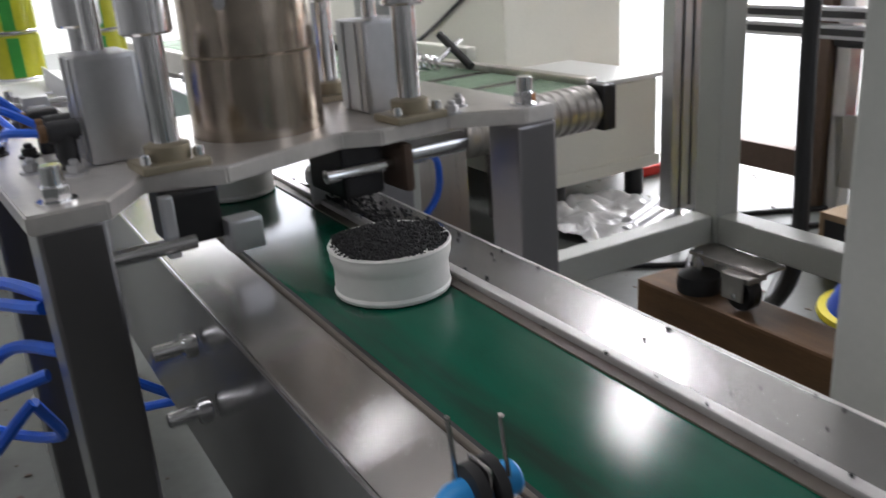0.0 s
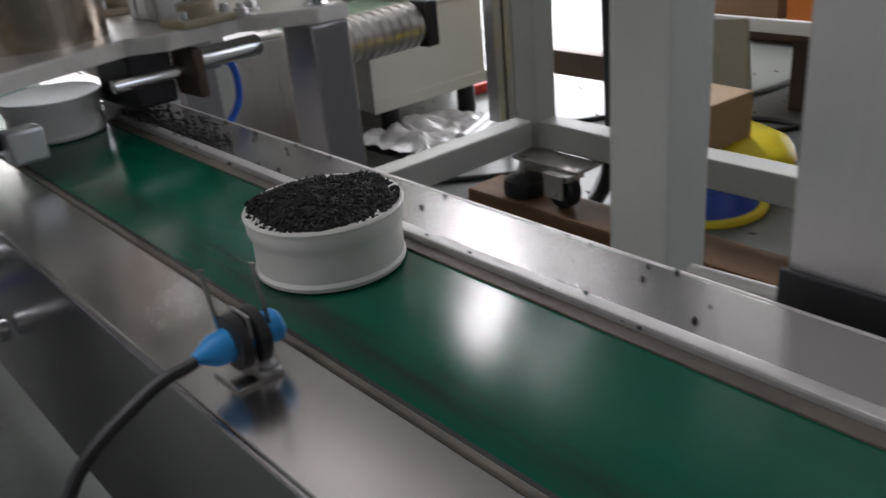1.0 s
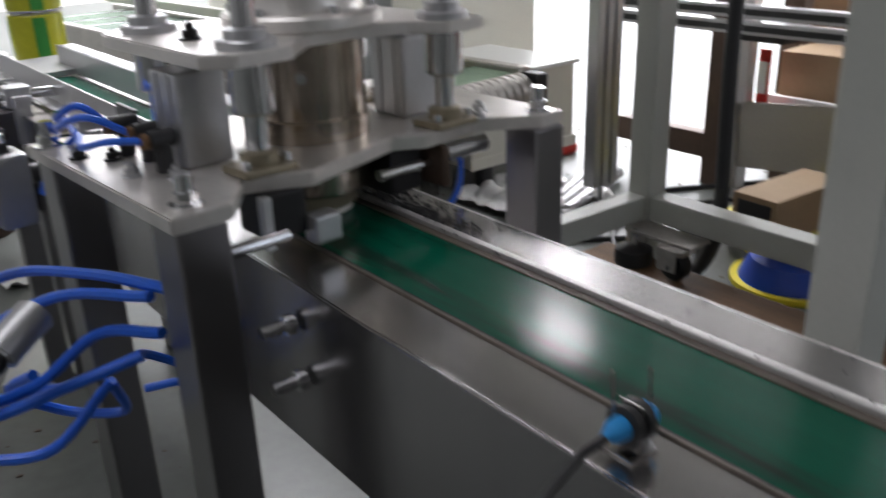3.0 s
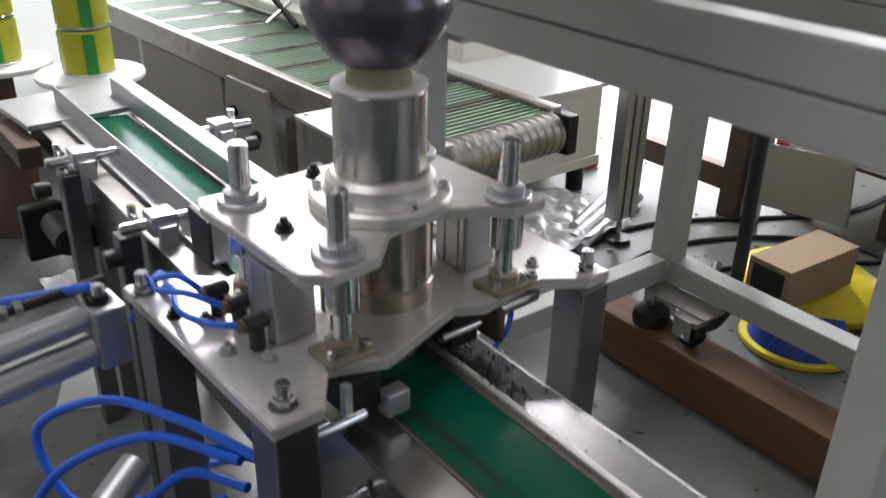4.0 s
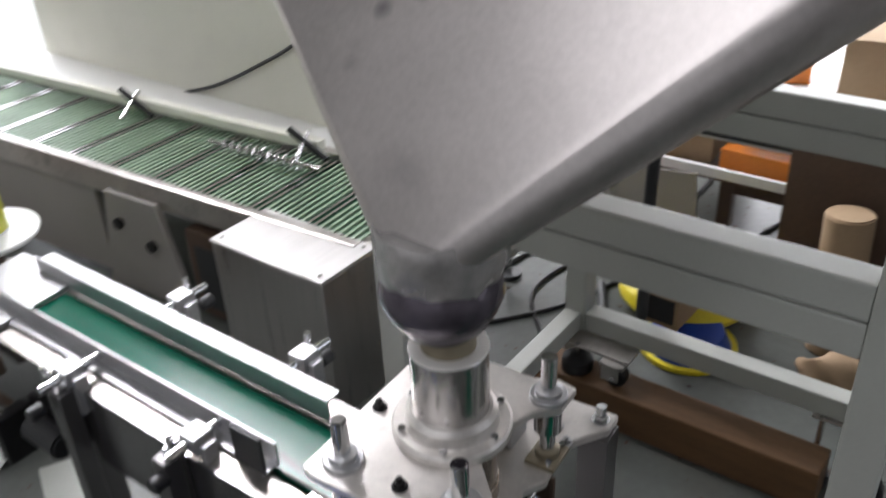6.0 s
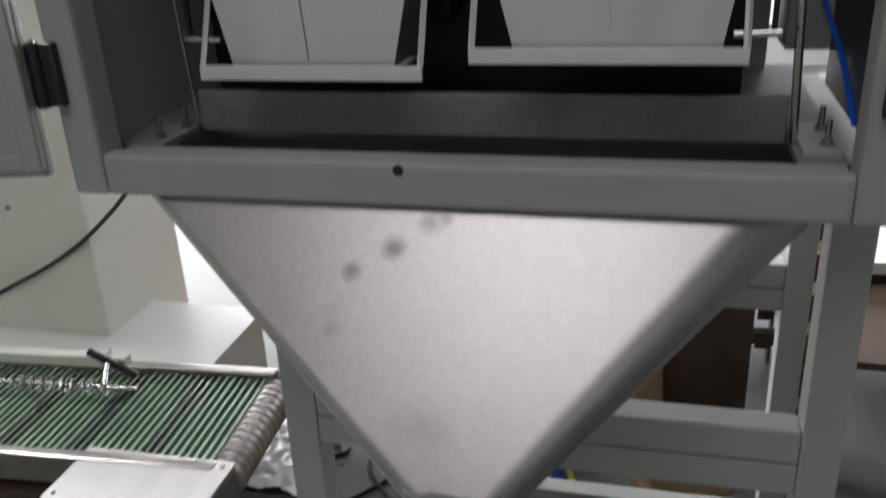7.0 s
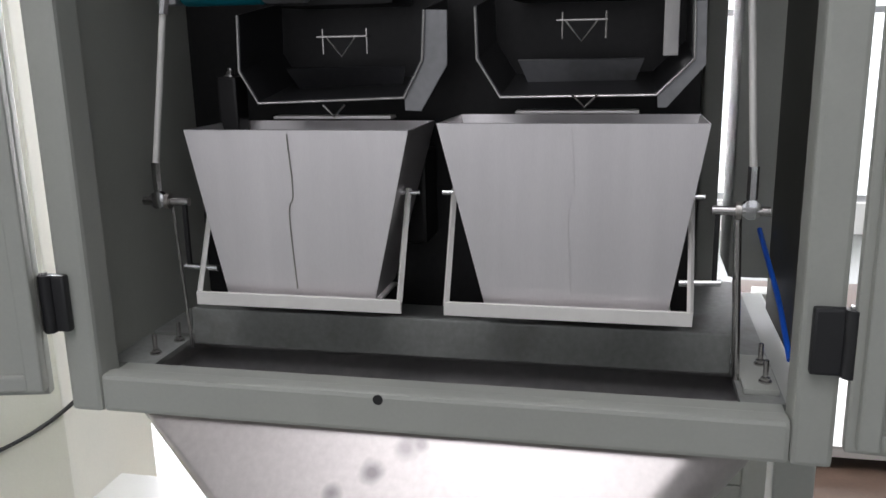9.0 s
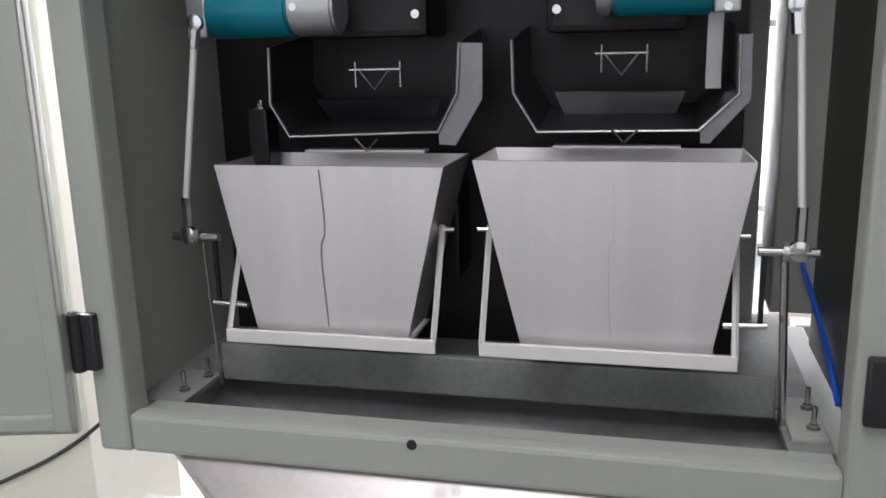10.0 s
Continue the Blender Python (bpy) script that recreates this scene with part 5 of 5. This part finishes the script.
single("hanging_cable", hose(bmesh.new(), [(0.95, 0.10, 1.6), (0.955, 0.08, 1.0), (0.96, 0.09, 0.5), (0.98, 0.10, 0.15), (1.05, 0.2, 0.012), (1.3, 0.35, 0.012)], 0.013, 10), RUBBER, "thick black cable hanging to the floor", "cable")


def profile_post(x, y, h):
    t = thing("profile_post", "slotted aluminium profile upright with a levelling foot", "profile post", (x, y, 0), "profile posts")
    for dx in (-0.03, 0.0, 0.03):
        part("slot_lip", B(x + dx - 0.011, x + dx + 0.011, y - 0.018, y + 0.018, 0.07, h, 0.002), ALU, t)
    part("profile_core", B(x - 0.036, x + 0.036, y - 0.012, y + 0.012, 0.07, h), DARK, t)
    part("foot_plate", C((x, y, 0), (x, y, 0.012), 0.035, seg=20, bev=0.003), BLACK, t)
    part("foot_screw", C((x, y, 0.01), (x, y, 0.07), 0.008, seg=12), CHROME, t)


profile_post(1.22, 0.60, 1.8)
for z in (0.415, 0.452):
    rail = thing("profile_rail", "long aluminium profile rail with dark slots", "profile rail", (1.5, 0.2, z), "profile rails")
    part("extrusion", B(1.50, 1.53, -0.25, 0.90, z, z + 0.03, 0.003), ALU, rail)
    # no groove is cut; the slot's shade is a black strip
    part("slot", B(1.4985, 1.4998, -0.25, 0.90, z + 0.008, z + 0.022), BLACK, rail, "black strip for the shade in the slot")
for p0, p1 in (((1.45, 0.735, 0.02), (1.08, 0.600, 0.02)), ((1.44, 0.770, 0.02), (1.10, 0.645, 0.02)), ((1.43, 0.808, 0.02), (1.15, 0.690, 0.02))):
    single("loose_bar", C(p0, p1, 0.0155, seg=14, bev=0.002), ALU, "loose aluminium bar on the floor", "bar", "loose bars")

rb = B(1.46, 1.57, 1.00, 1.04, 0.0, 0.03, 0.008)
single("red_tool", rb, RED, "small red tool on the floor", "tool")


def bench():
    t = thing("work_bench", "low brown steel bench with a white top and boxes", "bench", (2.1, -0.4, 0))
    part("top", B(1.75, 2.7, -1.3, 0.25, 0.40, 0.43, 0.004), TABLE, t)
    for x in (1.8, 2.6):
        for y in (-1.25, 0.18):
            part("leg", B(x, x + 0.04, y, y + 0.04, 0, 0.40, 0.003), BROWN, t)
    part("cross_rail", B(1.8, 1.84, -1.25, 0.18, 0.12, 0.16, 0.003), BROWN, t)


bench()
carton("carton", "closed brown cardboard carton on the bench", 2.1, -0.2, 0.431, 0.3, 0.4, 0.16, 10, CARD, False)
carton("printed_box", "small orange printed box on the bench", 2.0, 0.12, 0.431, 0.1, 0.1, 0.14, 20, ORANGE, False)
carton("red_box", "flat red box on the bench", 1.95, -0.62, 0.431, 0.2, 0.3, 0.05, 5, RED, False)


def guard():
    t = thing("chute_guard", "grey steel guard sheet with a black rubber skirt", "guard", (0.25, -0.85, ZB))
    part("sheet", B(0.185, 0.188, -1.25, -0.638, ZB + 0.004, 1.05, 0.001), STEEL_SATIN, t, "plain satin steel sheet")
    part("skirt", B(0.180, 0.184, -1.25, -0.636, ZB - 0.04, ZB + 0.008, 0.001), RUBBER, t, "black rubber skirt")
    part("crossbar", C((0.190, -0.585, ZB - 0.016), (0.196, -0.66, ZB - 0.016), 0.0065, seg=16), SHEET, t)
    part("support", B(0.20, 0.24, -1.2, -1.16, 0, 1.0, 0.003), STEEL, t)


guard()


crate = thing("wooden_crate", "brown wooden crate standing beyond the benches", "crate", (2.6, 0.6, 0))
for k in range(5):
    part("board", B(2.40, 2.415, 0.30, 0.84, 0.03 + k * 0.15, 0.165 + k * 0.15, 0.003), WOOD, crate)
for y in (0.32, 0.78):
    part("batten", B(2.416, 2.46, y, y + 0.04, 0.0, 0.78, 0.003), WOOD, crate)
part("inner_board", B(2.461, 2.475, 0.30, 0.84, 0.0, 0.77, 0.003), WOOD, crate)


def shelf():
    t = thing("slotted_rack", "dark brown slotted steel rack with packages", "rack", (1.6, -0.95, 0))
    for x in (1.3, 1.9):
        for y in (-1.5, -0.62):
            b = bmesh.new()
            box(b, x, x + 0.05, y, y + 0.008, 0, 0.86, 0.001)
            for k in range(8):
                box(b, x, x + 0.008, y, y + 0.05, 0.05 + k * 0.105, 0.12 + k * 0.105, 0.001)
            part("upright", b, BROWN, t)
    for z in (0.35, 0.85):
        part("shelf_board", B(1.3, 1.95, -1.5, -0.57, z, z + 0.02, 0.002), BROWN, t)


shelf()

single("leaning_board", B(1.46, 1.49, -0.56, -0.10, 0.0, 0.46, 0.004, Matrix.Translation((0, 0, 0)) @ Matrix.Rotation(radians(2), 4, "Z")), BROWN, "dark brown board leaning behind the stand", "board")
paper_heap = bmesh.new()
bmesh.ops.create_icosphere(paper_heap, subdivisions=4, radius=1, matrix=Matrix.Translation((1.17, -0.33, 0.05)) @ Matrix.Diagonal((0.05, 0.12, 0.075, 1)))
for v in paper_heap.verts:
    v.co += 0.03 * noise.noise_vector(v.co * 16)
    v.co.z = max(v.co.z, 0.001)
single("kraft_paper", paper_heap, CARD, "crumpled brown kraft paper on the floor", "paper")


def label_machine():
    """A brown steel frame with a white-edged tray beyond the stand."""
    t = thing("label_machine", "brown steel machine frame with a white-edged tray", "machine frame", (1.65, 0.4, 0))
    part("post", B(1.58, 1.63, 0.505, 0.565, 0.0, 0.80, 0.003), BROWN, t)
    part("post", B(1.60, 1.64, 0.465, 0.503, 0.0, 0.62, 0.003), STEEL_SATIN, t)
    part("post", B(1.90, 1.95, 0.505, 0.565, 0.0, 0.80, 0.003), BROWN, t)
    part("beam", B(1.585, 1.625, 0.566, 0.86, 0.07, 0.135, 0.003), BROWN, t)
    part("tray", B(1.72, 2.1, -0.1, 0.50, 0.19, 0.222, 0.004), BROWN, t)
    part("tray_edge", B(1.705, 1.719, -0.1, 0.50, 0.205, 0.236, 0.002), TABLE, t, "white tray edge")
    part("tray_leg", B(1.74, 1.78, -0.08, -0.04, 0, 0.19, 0.002), BROWN, t)
    part("tray_leg", B(1.74, 1.78, 0.42, 0.46, 0, 0.19, 0.002), BROWN, t)
    part("sign", B(1.645, 1.65, 0.43, 0.464, 0.17, 0.36, 0.001), RED, t, "red and white warning sign")
    part("sign_panel", B(1.641, 1.6448, 0.436, 0.462, 0.25, 0.33, 0.001), TABLE, t, "white field of the sign")
    part("head", B(1.58, 1.70, 0.36, 0.50, 0.385, 0.43, 0.01), DARK, t, "dark print head")
    part("hood", B(1.60, 1.612, 0.20, 0.47, 0.035, 0.205, 0.002, Matrix.Translation((1.6, 0.33, 0)) @ Matrix.Rotation(radians(-6), 4, "X") @ Matrix.Translation((-1.6, -0.33, 0.04))), SHEET, t, "leaning grey-brown sheet cover")


label_machine()
carton("carton", "tan cardboard carton with orange print on the tray", 1.86, 0.36, 0.2225, 0.22, 0.22, 0.12, 4, CARD, False)
carton("printed_box", "flat orange printed box on the tray", 1.82, 0.08, 0.2225, 0.16, 0.26, 0.06, -3, ORANGE, False)
single("brown_roll", C((1.36, -0.24, 0.0), (1.38, -0.22, 0.36), 0.055, seg=28, bev=0.004), CARD, "upright roll of brown paper", "paper roll")
single("white_sheet", B(1.75, 2.3, -1.25, -0.75, 0.432, 0.436), TABLE, "white paper sheet spread on the bench", "paper sheet")
rope = bmesh.new()
hose(rope, [(1.85 + 0.07 * math.cos(k * 0.9), -0.45 + 0.09 * math.sin(k * 0.9), 0.445 + 0.003 * k) for k in range(26)], 0.006, 6, 3)
single("cable_coil", rope, RED, "coil of red cable on the bench", "cable coil")
paper = bmesh.new()
bmesh.ops.create_grid(paper, x_segments=14, y_segments=14, size=0.05, matrix=Matrix.Translation((0.005, 1.15, 0.0)))
for v in paper.verts:
    v.co.z = 0.004 + 0.03 * abs(noise.noise(v.co * 22))
bmesh.ops.solidify(paper, geom=paper.faces[:], thickness=0.001)
single("paper_scrap", paper, TABLE, "crumpled white paper scrap on the floor", "paper scrap")
floor_sheet = bmesh.new()
prism(floor_sheet, [(-0.150, 0.690), (0.006, 1.037), (0.100, 0.985), (-0.050, 0.640)], 0.0, 0.004, 0.001)
single("floor_sheet", floor_sheet, PAINT, "stained pale sheet lying on the floor", "floor sheet")


def crumb_litter():
    """Crumbs and scraps trodden into the floor round the stand."""
    rnd = random.Random(23)
    bm = bmesh.new()
    for i in range(420):
        x, y = rnd.uniform(0.4, 2.2), rnd.uniform(-0.5, 1.2)
        r = rnd.uniform(0.0015, 0.006)
        bmesh.ops.create_icosphere(bm, subdivisions=1, radius=r, matrix=Matrix.Translation((x, y, r * 0.35)) @ Matrix.Rotation(rnd.random() * 6.28, 4, "Z") @ Matrix.Diagonal((1.6, 0.8, 0.35, 1)))
    for i in range(160):
        x, y = rnd.uniform(-0.6, 0.0), rnd.uniform(0.2, 1.4)
        r = rnd.uniform(0.001, 0.004)
        bmesh.ops.create_icosphere(bm, subdivisions=1, radius=r, matrix=Matrix.Translation((x, y, r * 0.35)) @ Matrix.Diagonal((1.5, 0.8, 0.35, 1)))
    single("floor_litter", bm, BROWN, "dark crumbs and scraps scattered on the floor", "litter", kind="stuff")


crumb_litter()


def feeder():
    t = thing("feeder_base", "dark brown machine base behind the turntables", "machine base", (-0.08, 2.2, 0))
    part("body", B(-0.28, 0.10, 1.90, 2.55, 0.04, 0.33, 0.008), BROWN, t)
    part("top_plate", B(-0.30, 0.12, 1.88, 2.57, 0.331, 0.345, 0.003), DARK, t)
    part("drive_wheel", lathe(bmesh.new(), [(0.0, 0.346), (0.11, 0.346), (0.115, 0.352), (0.115, 0.37), (0.09, 0.38), (0.0, 0.38)], (-0.08, 2.1, 0), 36), SHEET, t, "dull grey drive wheel")
    for x in (-0.26, 0.04):
        for y in (1.92, 2.49):
            part("foot", B(x, x + 0.04, y, y + 0.04, 0, 0.04, 0.003), BLACK, t)


feeder()


def motions():
    walk(tub_a, [(0.0, pose(0.068, -0.276, ZB)), (2.0, pose(0.063, -0.632, ZB)), (10.0, pose(0.063, -0.628 - 1.424, ZB))])
    walk(tub_b, [(0.0, pose(0.060, 0.037, ZB)), (0.5, pose(0.060, -0.046, ZB)), (0.6, pose(0.060, -0.055, ZB)), (10.0, pose(0.060, -0.055, ZB))])
    x, y, z = HEAD_HOME
    walk(filling_head, [(0.0, pose(x, y, z + 0.048)), (1.0, pose(x, y, z + 0.048)), (1.6, pose(x, y, z + 0.004)), (10.0, pose(x, y, z + 0.004))])

    lift = ((0.0, 0.0), (6.2, 0.0), (6.7, 0.008), (6.8, 0.011), (6.9, 0.016), (7.0, 0.020), (7.1, 0.015), (7.2, 0.011), (7.3, 0.009), (7.4, 0.003), (7.5, 0.0), (10.0, 0.0))
    walk(settling_bucket, [(t, pose(0, 0, h)) for t, h in lift])


motions()
